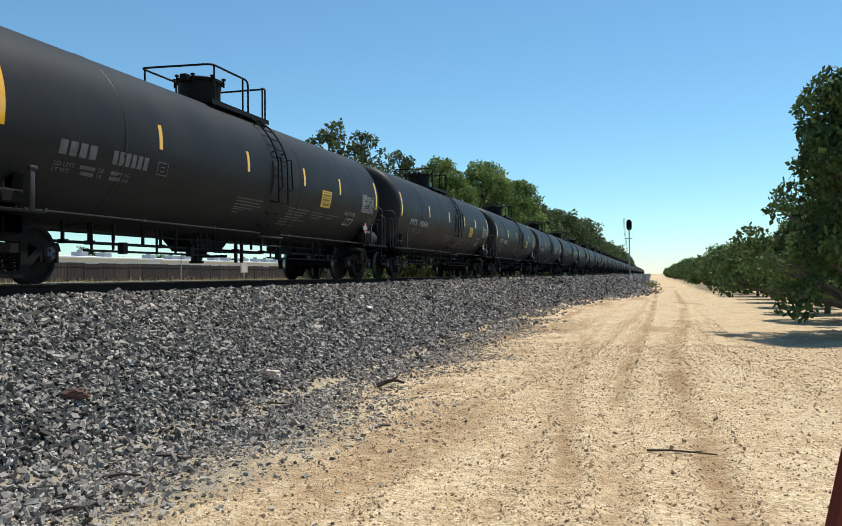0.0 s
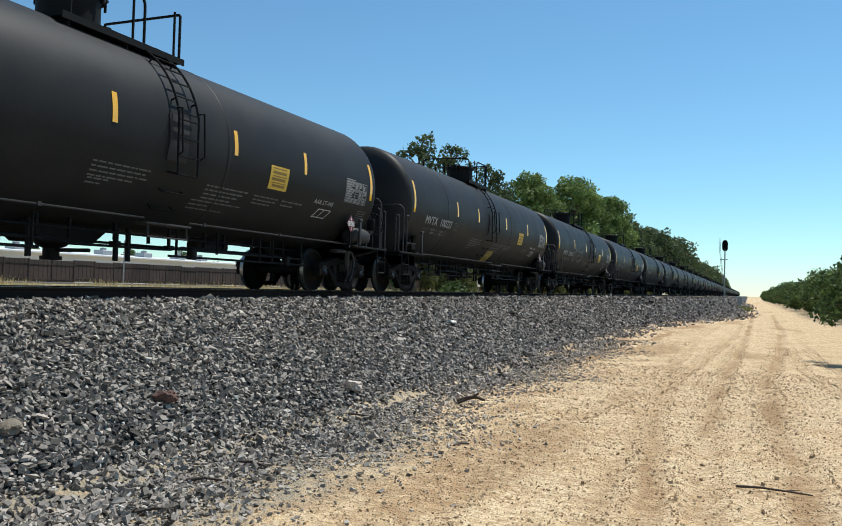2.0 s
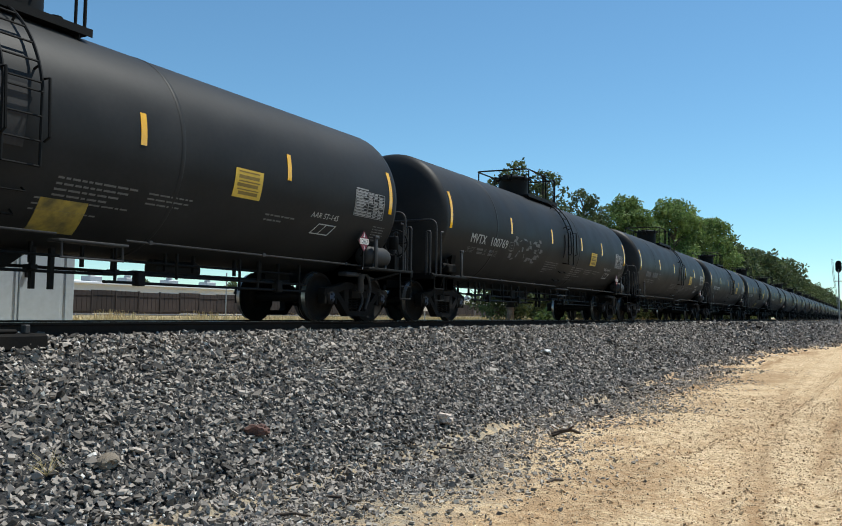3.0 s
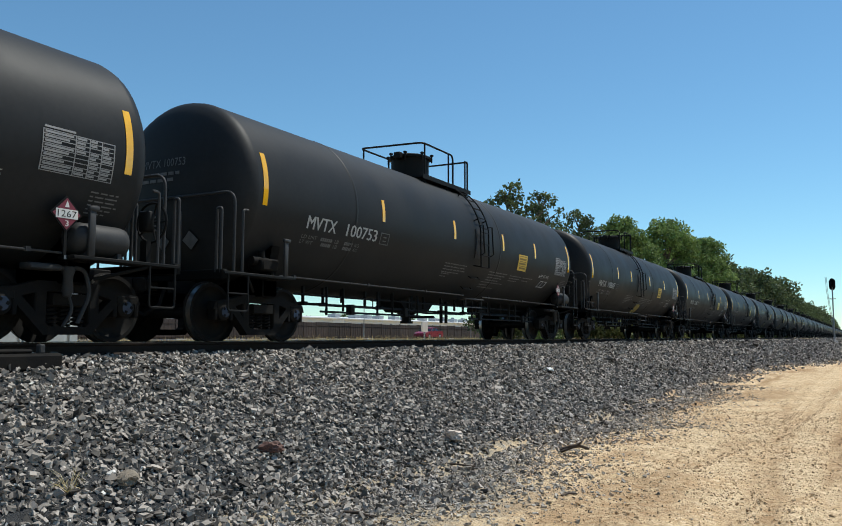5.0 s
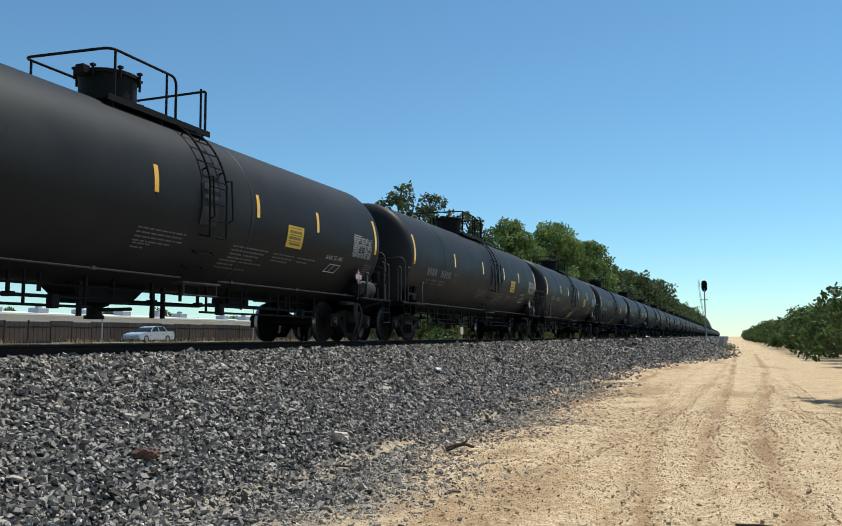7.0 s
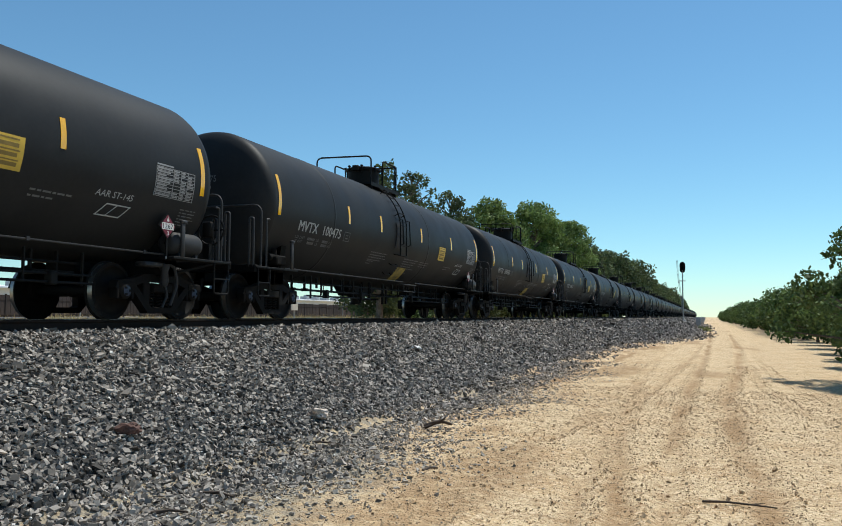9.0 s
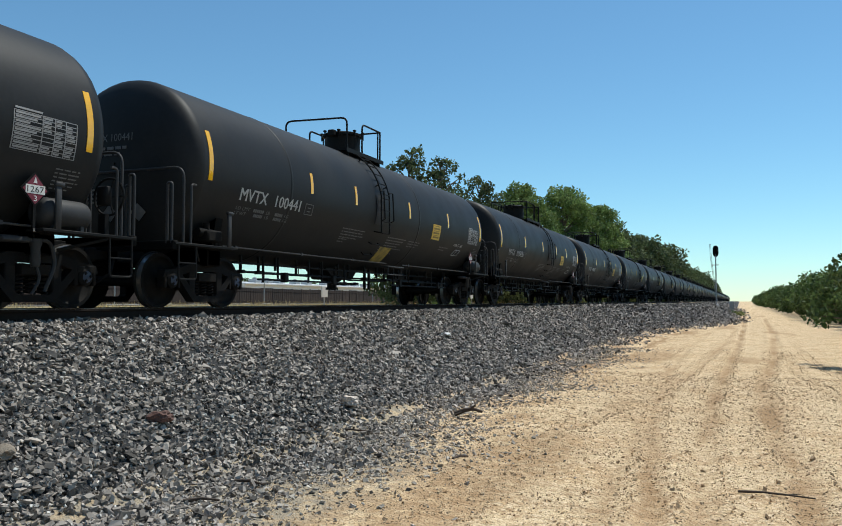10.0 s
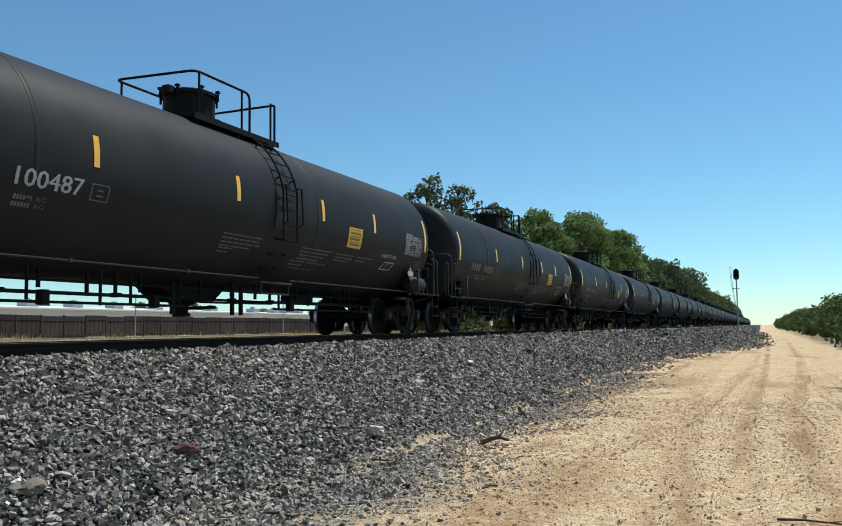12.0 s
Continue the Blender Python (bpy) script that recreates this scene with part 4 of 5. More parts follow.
def placard_mesh():
    """A tilted diamond hazard placard in a holder beside the sill."""
    s = Shape()
    x, y, z, r = 1.44, 6.70, 1.53, 0.19
    s.prism([(y - r - 0.03, z), (y, z - r - 0.03), (y + r + 0.03, z), (y, z + r + 0.03)], "x", x - 0.02, x, 0)
    s.prism([(y - r, z), (y, z - r), (y + r, z), (y, z + r)], "x", x, x + 0.004, 1)
    s.prism([(y - 0.15, z - 0.055), (y + 0.15, z - 0.055), (y + 0.15, z + 0.055), (y - 0.15, z + 0.055)], "x", x + 0.004, x + 0.008, 2)
    s.prism([(y - 0.03, z + 0.08), (y + 0.03, z + 0.08), (y, z + 0.16)], "x", x + 0.004, x + 0.008, 2)
    v, f = text_points("1267")
    lo, hi = v.min(0), v.max(0)
    s.put([(x + 0.011, y - 0.13 + 0.26 * (p[0] - lo[0]) / (hi[0] - lo[0]), z - 0.04 + 0.08 * (p[1] - lo[1]) / (hi[1] - lo[1])) for p in v], f, 3)
    v, f = text_points("3")
    lo, hi = v.min(0), v.max(0)
    s.put([(x + 0.009, y - 0.025 + 0.05 * (p[0] - lo[0]) / (hi[0] - lo[0]), z - 0.15 + 0.07 * (p[1] - lo[1]) / (hi[1] - lo[1])) for p in v], f, 2)
    s.box(x - 0.03, y - 0.02, 1.04, x - 0.005, y + 0.02, z - 0.1, 0)
    return s.mesh("hazard_placard", [M_STEEL, M_RED, M_SIGN, M_BLACK], 20)


def sill_plate_mesh(e):
    """Pale side plate at the end sill."""
    a, b = sorted((e * 6.62, e * 8.08))
    return Shape().box(1.375, a, 0.985, 1.395, b, 1.055, b=0.004).mesh("sill_plate", M_SILL, 30)


def sill_strip_mesh():
    return Shape().box(1.396, -0.26, 1.0, 1.399, 0.26, 1.042).mesh("sill_strip", M_WHITE, 30)


def brake_rigging_mesh():
    """Hoses and a slack adjuster hanging below the sill beside the rear truck."""
    s = Shape()
    s.box(1.08, 6.35, 0.86, 1.30, 6.78, 0.94, b=0.02)
    s.lathe([(0.02, 0.93), (0.075, 0.92), (0.085, 0.86), (0.06, 0.80), (0.07, 0.62), (0.05, 0.56), (0.02, 0.55)], (1.25, 6.90, 0.0), "z", 10)
    s.tube(bend([(1.25, 6.90, 0.90), (1.27, 7.12, 0.92), (1.29, 7.20, 0.60), (1.26, 7.05, 0.24)], 0.12), 0.028, 7)
    s.tube(bend([(1.24, 6.92, 0.58), (1.26, 6.98, 0.40), (1.24, 6.86, 0.20)], 0.08), 0.022, 6)
    s.tube([(1.22, 6.62, 0.90), (1.25, 6.90, 0.90)], 0.035, 8)
    return s.mesh("brake_hose", M_TANKLET, 45)


SILL, SILL_STRIP, RIGGING = {e: sill_plate_mesh(e) for e in (-1, 1)}, sill_strip_mesh(), brake_rigging_mesh()


def data_panel_mesh():
    """White ruled table of small stencilled entries at the rear."""
    s = Shape()
    y0, y1, a0, a1 = 6.28, 7.30, 2.0, -16.0
    for k in range(10):
        a = a0 + (a1 - a0) * k / 9
        q = patch(y0, y1, a, a - 0.35, 0.005, 1)
        s.put(q.v, q.f)
    for y in (y0, 6.72, 6.92, 7.10, y1 - 0.012):
        q = patch(y, y + 0.012, a0, a1 - 0.35, 0.0055, 4)
        s.put(q.v, q.f)
    r = random.Random(8)
    for k in range(9):
        a = a0 + (a1 - a0) * (k + 0.3) / 9
        for ya, yb in ((6.31, 6.70), (6.74, 6.90), (6.94, 7.08), (7.12, 7.27)):
            if r.random() < 0.85:
                q = patch(ya, ya + (yb - ya) * r.uniform(0.55, 1), a, a - 0.95, 0.005, 1)
                s.put(q.v, q.f)
    q = patch(6.30, 6.72, 3.6, 2.7, 0.005, 1)
    s.put(q.v, q.f)
    return s.mesh("data_table", material("table_print", (0.26, 0.262, 0.265), rough=0.75, vary=0.3, fine=20), 0)


def notice_mesh():
    board = patch(3.34, 3.97, -19.5, -2.8, 0.008, 5)
    s = Shape()
    r = random.Random(3)
    for k, (a, h) in enumerate(((-4.0, 0.8), (-6.3, 2.0), (-9.4, 0.8), (-11.0, 2.0), (-14.2, 0.7), (-15.6, 2.0))):
        q = patch(3.40 + r.uniform(0, 0.05), 3.91 - r.uniform(0, 0.05), a - h, a, 0.011, 1)
        s.put(q.v, q.f)
    return board.mesh("emergency_notice", M_PANEL, 30), s.mesh("notice_print", material("worn_print", (0.22, 0.15, 0.035), rough=0.7, vary=0.3, fine=20), 0)


def outline_box(y0, y1, a0, a1, w=0.012, shear=0.0):
    s = Shape()
    d = math.degrees(w / TANK_R)
    for q in (patch(y0, y1, a0, a0 + d, 0.006, 1), patch(y0 + shear, y1 + shear, a1 - d, a1, 0.006, 1), patch(y0, y0 + w, a0, a1, 0.0062, 3, shear), patch(y1 - w, y1, a0, a1, 0.0062, 3, shear)):
        s.put(q.v, q.f)
    return s


def test_mark_mesh():
    s = outline_box(5.20, 5.72, -34.5, -26.5, 0.018, 0.16)
    q = patch(5.42, 5.435, -34, -27, 0.006, 3, 0.16)
    s.put(q.v, q.f)
    return s.mesh("test_box", M_WHITE, 0)


def stencil_mesh(kind):
    s = Shape()
    m = 0.0 if kind == "closed" else -1.45
    bars(s, m + -0.98, -24.5, (1.15, 1.1, 1.15, 0.9), 3, 0.04, 0.04)
    bars(s, m + -0.95, -34.5, (0.4, 0.3), 13, 0.04, 0.04)
    bars(s, m + 1.55, -25.5, (1.2, 1.1, 1.0, 0.8), 4, 0.045, 0.04)
    bars(s, m + 1.35, -37.0, (1.4, 0.5, 1.0), 5, 0.04, 0.05)
    bars(s, m + 2.95, -26.0, (0.8, 0.75, 0.6), 6, 0.04, 0.04)
    bars(s, 3.9, -26.0, (0.75, 0.45), 7, 0.045, 0.05)
    bars(s, 7.05, -21.5, (0.42, 0.46, 0.4, 0.44, 0.38, 0.3), 9, 0.03, 0.03)
    return s.mesh("stencils", M_FADED, 0)


def head_marks_mesh():
    s = Shape()
    r = random.Random(6)
    for k, (z, length) in enumerate(((2.66, 0.85), (2.56, 0.7))):
        x = -0.60
        while x < -0.60 + length:
            w = r.uniform(0.08, 0.2)
            head_quad(s, x, x + w, z, z + 0.05)
            x += w + 0.04
    for k in range(4):
        head_quad(s, -0.60, -0.25, 1.98 - k * 0.07, 2.01 - k * 0.07)
    return s.mesh("head_stencils", M_FADED, 0)


def head_placard_mesh(x):
    s = Shape()
    head_quad(s, x - 0.17, x + 0.17, 1.42, 1.76, 0, True)
    head_quad(s, x - 0.15, x + 0.15, 1.44, 1.74, 1, True)
    return s.mesh("head_placard", [M_STEEL, M_FADED], 0)


TANK = tank_mesh()
WHEELS, BOLSTER, SPRINGS = wheelset_mesh(), bolster_mesh(), spring_mesh()
FRAMES = {sx: side_frame_mesh(sx) for sx in (-1, 1)}
SILL, COUPLER, END_RAIL = ({e: f(e) for e in (-1, 1)} for f in (stub_sill_mesh, coupler_mesh, end_rail_mesh))
BOARD = {(e, sx): side_board_mesh(e, sx) for e in (-1, 1) for sx in (-1, 1)}
HANDLE = {(e, k): side_handle_mesh(e, 1, k) for e in (-1, 1) for k in ("bar", "post")}
GRABS = {(e, x): grab_mesh(e, x) for e in (-1, 1) for x in (-1.46, -0.62, 0.55, 1.38)}
PIPE = {sx: side_pipe_mesh(sx) for sx in (-1, 1)}
def ladder_plate_mesh():
    """Curved plate welded on the shell behind the ladder's lower half."""
    s = Shape()
    angles = [radians(11 - k * 4.5) for k in range(7)]
    v = [on_tank(y, a, off) for off in (0.004, 0.022) for a in angles for y in (0.40, 0.86)]
    f = []
    for k in range(6):
        i = 2 * k
        f += [(i, i + 1, i + 3, i + 2), (14 + i, 14 + i + 2, 14 + i + 3, 14 + i + 1), (i, i + 2, 14 + i + 2, 14 + i), (i + 1, 14 + i + 1, 14 + i + 3, i + 3)]
    f += [(0, 14, 15, 1), (12, 13, 27, 26)]
    return s.put(v, f).mesh("ladder_plate", M_LADDERPLATE, 30)


LADDER_PLATE, FITTINGS = ladder_plate_mesh(), ladder_fittings()
LADDER_BARE = ladder_mesh(1, False)
LADDER = {sx: ladder_mesh(sx) for sx in (-1, 1)}
MANWAY, UNDER = manway_mesh(), underside_mesh()
PLATFORM = {k: platform_mesh(k) for k in ("closed", "open")}
RAILING = {k: railing_parts(k) for k in ("closed", "open")}
RESERVOIR, BRAKE, VALVE, PLACARD = reservoir_mesh(), brake_wheel_mesh(), valve_mesh(), placard_mesh()
TABLE, NOTICE, TEST, STENCIL, HEADMARK = data_panel_mesh(), notice_mesh(), test_mark_mesh(), {k: stencil_mesh(k) for k in ("closed", "open")}, head_marks_mesh()
HEADPLACARD = {x: head_placard_mesh(x) for x in (-0.12, 0.46)}
END_STRIP = {e: patch(e * 7.53 - 0.055, e * 7.53 + 0.055, -10.4, 21.9, 0.007, 8).mesh("reflective_strip", M_YELLOW, 30) for e in (-1, 1)}
STRIP = patch(-0.05, 0.05, -3.2, 13.2, 0.007, 4).mesh("reflective_strip", M_YELLOW, 30)
SLASH = patch(0.06, 0.74, -58, -37, 0.006, 5, -0.08).mesh("yellow_slash", material("dirty_yellow_paint", (0.34, 0.26, 0.05), rough=0.7, vary=0.4, scale=3, fine=18, second=(0.13, 0.11, 0.045), mixscale=2.5), 30)
SEAM = [Shape().lathe([(TANK_R + 0.001, y - 0.04), (TANK_R + 0.007, y - 0.03), (TANK_R + 0.007, y + 0.03), (TANK_R + 0.001, y + 0.04)], (0, 0, TANK_Z), "y", 56).mesh("jacket_seam", M_TANK, 60) for y in (-4.9, 1.95)]
AAR = lettering("AAR ST-145", 5.05, 5.85, -23.0, 0.10, 0.15).mesh("test_lettering", M_WHITE, 0)
SERVICE = outline_box(-3.98, -3.66, -20.2, -11.4, 0.016)
SERVICE.put(patch(-3.88, -3.76, -17.8, -17.0, 0.006, 1).v, [(0, 1, 3, 2)])
SERVICE.put(patch(-3.88, -3.76, -15.0, -14.2, 0.006, 1).v, [(0, 1, 3, 2)])
SERVICE = SERVICE.mesh("service_box", M_FADED, 0)
SCRIBBLE = Shape()
rs = random.Random(21)
for k in range(34):
    y, a = rs.uniform(-3.9, -1.6), rs.uniform(-30, -6)
    q = patch(y, y + rs.uniform(0.04, 0.22), a, a + rs.uniform(1.5, 5), 0.0065, 1, rs.uniform(-0.15, 0.15))
    SCRIBBLE.put(q.v, q.f)
SCRIBBLE = SCRIBBLE.mesh("paint_scrawl", M_FADED, 0)


def number_bars():
    s = Shape()
    for a, b in ((-6.39, 5.52 * -1), (-5.18, -4.21)):
        q = patch(a, b, -19.0, -10.6, 0.006, 3)
        n = 4 if a < -6 else 6
        w = (b - a) / n
        for k in range(n):
            q = patch(a + k * w, a + k * w + w * 0.72, -19.0, -10.6, 0.006, 3)
            s.put(q.v, q.f)
    return s.mesh("running_number", M_FADED, 0)


NUMBER_BARS = number_bars()


def weight_lines():
    """Load limit and light weight: the words that can be read, with bars for the figures."""
    s = Shape()
    for a, words in ((-25.6, (("LD LMT", -6.42, -5.98), (None, -5.86, -5.50), ("LB", -5.43, -5.31), (None, -5.12, -4.84), ("KG", -4.78, -4.64))),
                     (-29.2, (("LT WT", -6.42, -6.06), (None, -5.80, -5.50), ("LB", -5.43, -5.31), (None, -5.12, -4.84), ("KG", -4.78, -4.64)))):
        for word, y0, y1 in words:
            if word:
                q = lettering(word, y0, y1, a, 0.065)
                s.put(q.v, q.f)
            else:
                n = 6
                w = (y1 - y0) / n
                for k in range(n):
                    q = patch(y0 + k * w, y0 + k * w + w * 0.7, a, a + 2.3, 0.006, 1)
                    s.put(q.v, q.f)
    return s.mesh("weight_stencil", M_FADED, 0)


WEIGHTS = weight_lines()
STRIPS = {"closed": (-3.94, -0.75, 2.14, 4.50), "open": (-4.1, -2.02, 1.24, 4.30)}
LADDER_AT = {"closed": 0.0, "open": -1.32}
WHEELSETS = []


def tank_car(index, kind, number, near):
    car = thing("tank_car", TRACK_X, START + index * PITCH, RAIL_Z, group="freight train", category="tank car",
                label=("black railway tank car with yellow strips and white lettering" if near else "distant black railway tank car of a long freight train"))
    part("tank", TANK, None, car, "matt black cylindrical tank")
    for sm in SEAM:
        part("jacket_seam", sm, None, car)
    part("manway", MANWAY, None, car).location = (0, -0.2 if kind == "closed" else 0.2, 0)
    deck = part("platform", PLATFORM[kind], None, car)
    for name, me in RAILING[kind]:
        part(name, me, None, deck)
    part("underframe_gear", UNDER, None, car)
    lad = part("ladder", LADDER_BARE if near else LADDER[1], None, car)
    if not near:
        tagged(lad, kind="stuff")
    lad.location = (0, LADDER_AT[kind], 0)
    part("ladder_plate", LADDER_PLATE, None, lad)
    for name, mesh in FITTINGS if near else ():
        part(name, mesh, None, lad)
    part("side_rail", PIPE[1], None, car)
    for e in (-1, 1):
        part("reflective_strip", END_STRIP[e], None, car, "yellow reflective strip")
        part("stub_sill", SILL[e], None, car)
        part("coupler", COUPLER[e], None, car)
        part("end_handrail", END_RAIL[e], None, car)
        part("step_board", BOARD[e, 1], None, car)
        if near:
            part("step_board", BOARD[e, -1], None, car)
            part("side_handhold", HANDLE[e, "bar"], None, car)
            part("step_post", HANDLE[e, "post"], None, car)
            for x in (-1.46, -0.62, 0.55, 1.38):
                part("grab_iron", GRABS[e, x], None, car)
    for y in STRIPS[kind]:
        part("reflective_strip", STRIP, None, car, "yellow reflective strip").location = (0, y, 0)
    n = part("emergency_notice", NOTICE[0], None, car, "yellow notice panel with unreadable lines")
    n.location = (0, -0.08 if kind == "closed" else -0.32, 0)
    tagged(part("notice_print", NOTICE[1], None, n), kind="stuff")
    tagged(part("data_table", TABLE, None, car, "white ruled table of small print"), kind="stuff")
    tagged(part("stencil_text", STENCIL[kind], None, car), kind="stuff")
    part("air_reservoir", RESERVOIR, None, car, "grey cylindrical air reservoir")
    if kind == "open":
        part("yellow_slash", SLASH, None, car, "faded yellow slanted patch")
    if index == 2:
        part("paint_scrawl", SCRIBBLE, None, car, "pale sprayed scrawl")
    if number:
        a, b, c, d = (-6.36, -5.50, -5.16, -4.12) if kind == "closed" else (-6.60, -5.72, -5.42, -4.50)
        part("owner_letters", lettering("MVTX", a, b, -19.0, 0.225, bold=0.006).mesh("owner_letters", M_WHITE, 0), None, car, "white painted letters")
        part("running_number", lettering(number, c, d, -19.0, 0.225, bold=0.006).mesh("running_number", M_WHITE, 0), None, car, "white painted number")
        tagged(part("head_number", head_lettering("MVTX " + number, -0.60, 0.36, 2.80, 0.13).mesh("head_number", M_FADED, 0), None, car), kind="stuff")
    else:
        tagged(part("running_number", NUMBER_BARS, None, car), kind="stuff")
    tagged(part("weight_stencil", WEIGHTS, None, car, "small faded weight stencils"), kind="stuff").location = (0, 0 if kind == "closed" else -0.2, 0)
    if near:
        tagged(part("head_text", HEADMARK, None, car), kind="stuff")
        for x in HEADPLACARD:
            part("head_placard", HEADPLACARD[x], None, car)
        tagged(part("test_lettering", AAR, None, car), kind="stuff")
        part("test_box", TEST, None, car)
        part("service_box", SERVICE, None, car).location = (0, 0 if kind == "closed" else -0.32, 0)
        part("hand_brake", BRAKE, None, car)
        part("brake_valve", VALVE, None, car)
        part("brake_hose", RIGGING, None, car, "worn grey brake hoses and fittings")
        for e in (-1, 1):
            plate = part("sill_plate", SILL[e], None, car, "grey end sill plate")
            part("sill_strip", SILL_STRIP, None, plate, "pale reflective strip").location = (0, e * 6.98, 0)
        part("hazard_placard", PLACARD, None, car, "red diamond placard reading 1267")
        lad = part("ladder", LADDER[-1], None, car)
        lad.location = (0, LADDER_AT[kind], 0)
        tagged(lad, kind="stuff")
        part("side_rail", PIPE[-1], None, car)
    for e in (-1, 1):
        truck = part("truck", BOLSTER, None, car, "grimy cast-steel wheel truck")
        truck.location = (0, e * 7.05, 0)
        for sx in (-1, 1):
            part("side_frame", FRAMES[sx], None, truck)
        if near:
            for dy in (-0.2, 0.0, 0.2):
                part("spring", SPRINGS, None, truck).location = (1.0, dy, 0)
        for a in (-0.89, 0.89):
            w = part("wheelset", WHEELS, None, truck)
            w.location = (0, a, 0.4572)
            if near:
                WHEELSETS.append((w, a))
    return car


NUMBERS = {-1: "100434", 0: "100483", 1: "100227", 2: "100769", 4: "100753", 5: "100667", 6: "100457", 9: "100475", 10: "100441", 11: "100436", 12: "100487"}
OPEN = (1, 5, 8, 9, 10)
CARS = [(k, tank_car(k, "open" if k in OPEN else "closed", NUMBERS.get(k), k <= 15)) for k in range(-3, 54)]

# ---------------- trees ----------------
def leaf_cloud(clumps, per, size, rng, droop=0.3):
    """Single leaves, two triangles each, gathered in loose clumps."""
    verts, n_total = [], 0
    for (cx, cy, cz), (rx, ry, rz), weight in clumps:
        n = max(6, int(per * weight))
        d = rng.normal(size=(n, 3))
        d /= np.linalg.norm(d, axis=1)[:, None]
        rad = rng.uniform(0.35, 1.0, n) ** 0.55
        p = np.array([cx, cy, cz]) + d * rad[:, None] * np.array([rx, ry, rz])
        s = size * rng.lognormal(0, 0.25, n)
        a = rng.normal(size=(n, 3))
        a[:, 2] -= droop
        a /= np.linalg.norm(a, axis=1)[:, None]
        b = np.cross(a, d + rng.normal(size=(n, 3)) * 0.6)
        b /= np.linalg.norm(b, axis=1)[:, None] + 1e-9
        a, b = a * s[:, None], b * s[:, None] * 0.34
        verts.append(np.stack([p, p + a * 0.5 + b, p + a, p + a * 0.5 - b], 1))
    v = np.concatenate(verts)
    n = len(v)
    f = (np.array([(0, 1, 2), (0, 2, 3)])[None] + (np.arange(n) * 4)[:, None, None]).reshape(-1, 3)
    return v.reshape(-1, 3), f


def quick_mesh(name, v, f, mat):
    me = bpy.data.meshes.new(name)
    me.vertices.add(len(v))
    me.vertices.foreach_set("co", np.ascontiguousarray(v, dtype=np.float32).reshape(-1))
    me.loops.add(f.size)
    me.loops.foreach_set("vertex_index", f.reshape(-1).astype(np.int32))
    me.polygons.add(len(f))
    me.polygons.foreach_set("loop_start", np.arange(0, f.size, f.shape[1], dtype=np.int32))
    me.polygons.foreach_set("loop_total", np.full(len(f), f.shape[1], dtype=np.int32))
    me.update(calc_edges=True)
    me.materials.append(mat)
    return me


def make_tree(name, seed, height, radius, base, clump_r, n_clumps, per, leaf, mat, label, category, group, tall=1.0, cone=0.0):
    """A tapered trunk with limbs that end in clumps of leaves."""
    r = random.Random(seed)
    rng = np.random.default_rng(seed)
    tree = thing(name, label=label, category=category, group=group)
    s = Shape()
    tr = 0.022 * height + 0.05
    s.tube([(0, 0, -0.1), (0.02, 0, base * 0.5), (r.uniform(-0.15, 0.15), r.uniform(-0.15, 0.15), base), (r.uniform(-0.3, 0.3), r.uniform(-0.3, 0.3), height * 0.62), (0, 0, height * 0.86)], tr, 8, r1=tr * 0.2)
    clumps = []
    for k in range(n_clumps):
        t = (k + 0.5) / n_clumps
        z = base + (height - base - clump_r * 0.7) * t ** 0.85
        prof = math.sin(math.pi * min(0.16 + 0.80 * t, 1.0)) ** 0.7 * (1 - cone) + cone * (1.05 - 0.82 * t)
        a = k * 2.399 + r.uniform(-0.5, 0.5)
        d = radius * prof * r.uniform(0.35, 1.0)
        c = (d * math.cos(a), d * math.sin(a), z + r.uniform(-0.3, 0.3))
        q = clump_r * r.uniform(0.65, 1.2)
        clumps.append((c, (q, q, q * 0.8 * tall), (q / clump_r) ** 2))
        z0 = max(base * 0.7, z - d * 0.8)
        s.tube([(0, 0, z0), (c[0] * 0.5, c[1] * 0.5, (z0 + c[2]) / 2 + 0.15), c], tr * 0.32, 5, r1=0.015)
    part("trunk", s, M_BARK, tree)
    v, f = leaf_cloud(clumps, per, leaf, rng)
    part("crown", quick_mesh("crown", v, f, mat), None, tree)
    return tree


def plant(made, spots, seed):
    r = random.Random(seed)
    first = True
    for x, y, z, k, sc in spots:
        m = pose(x, y, z, 0, 0, r.uniform(0, 360)) @ Matrix.Scale(1.0, 4)
        src = made[k % len(made)]
        ob = copy_thing(src, m)
        ob.scale = (sc, sc, sc * r.uniform(0.94, 1.08))
    for src in made:
        for o in list(src.children_recursive) + [src]:
            bpy.data.objects.remove(o)


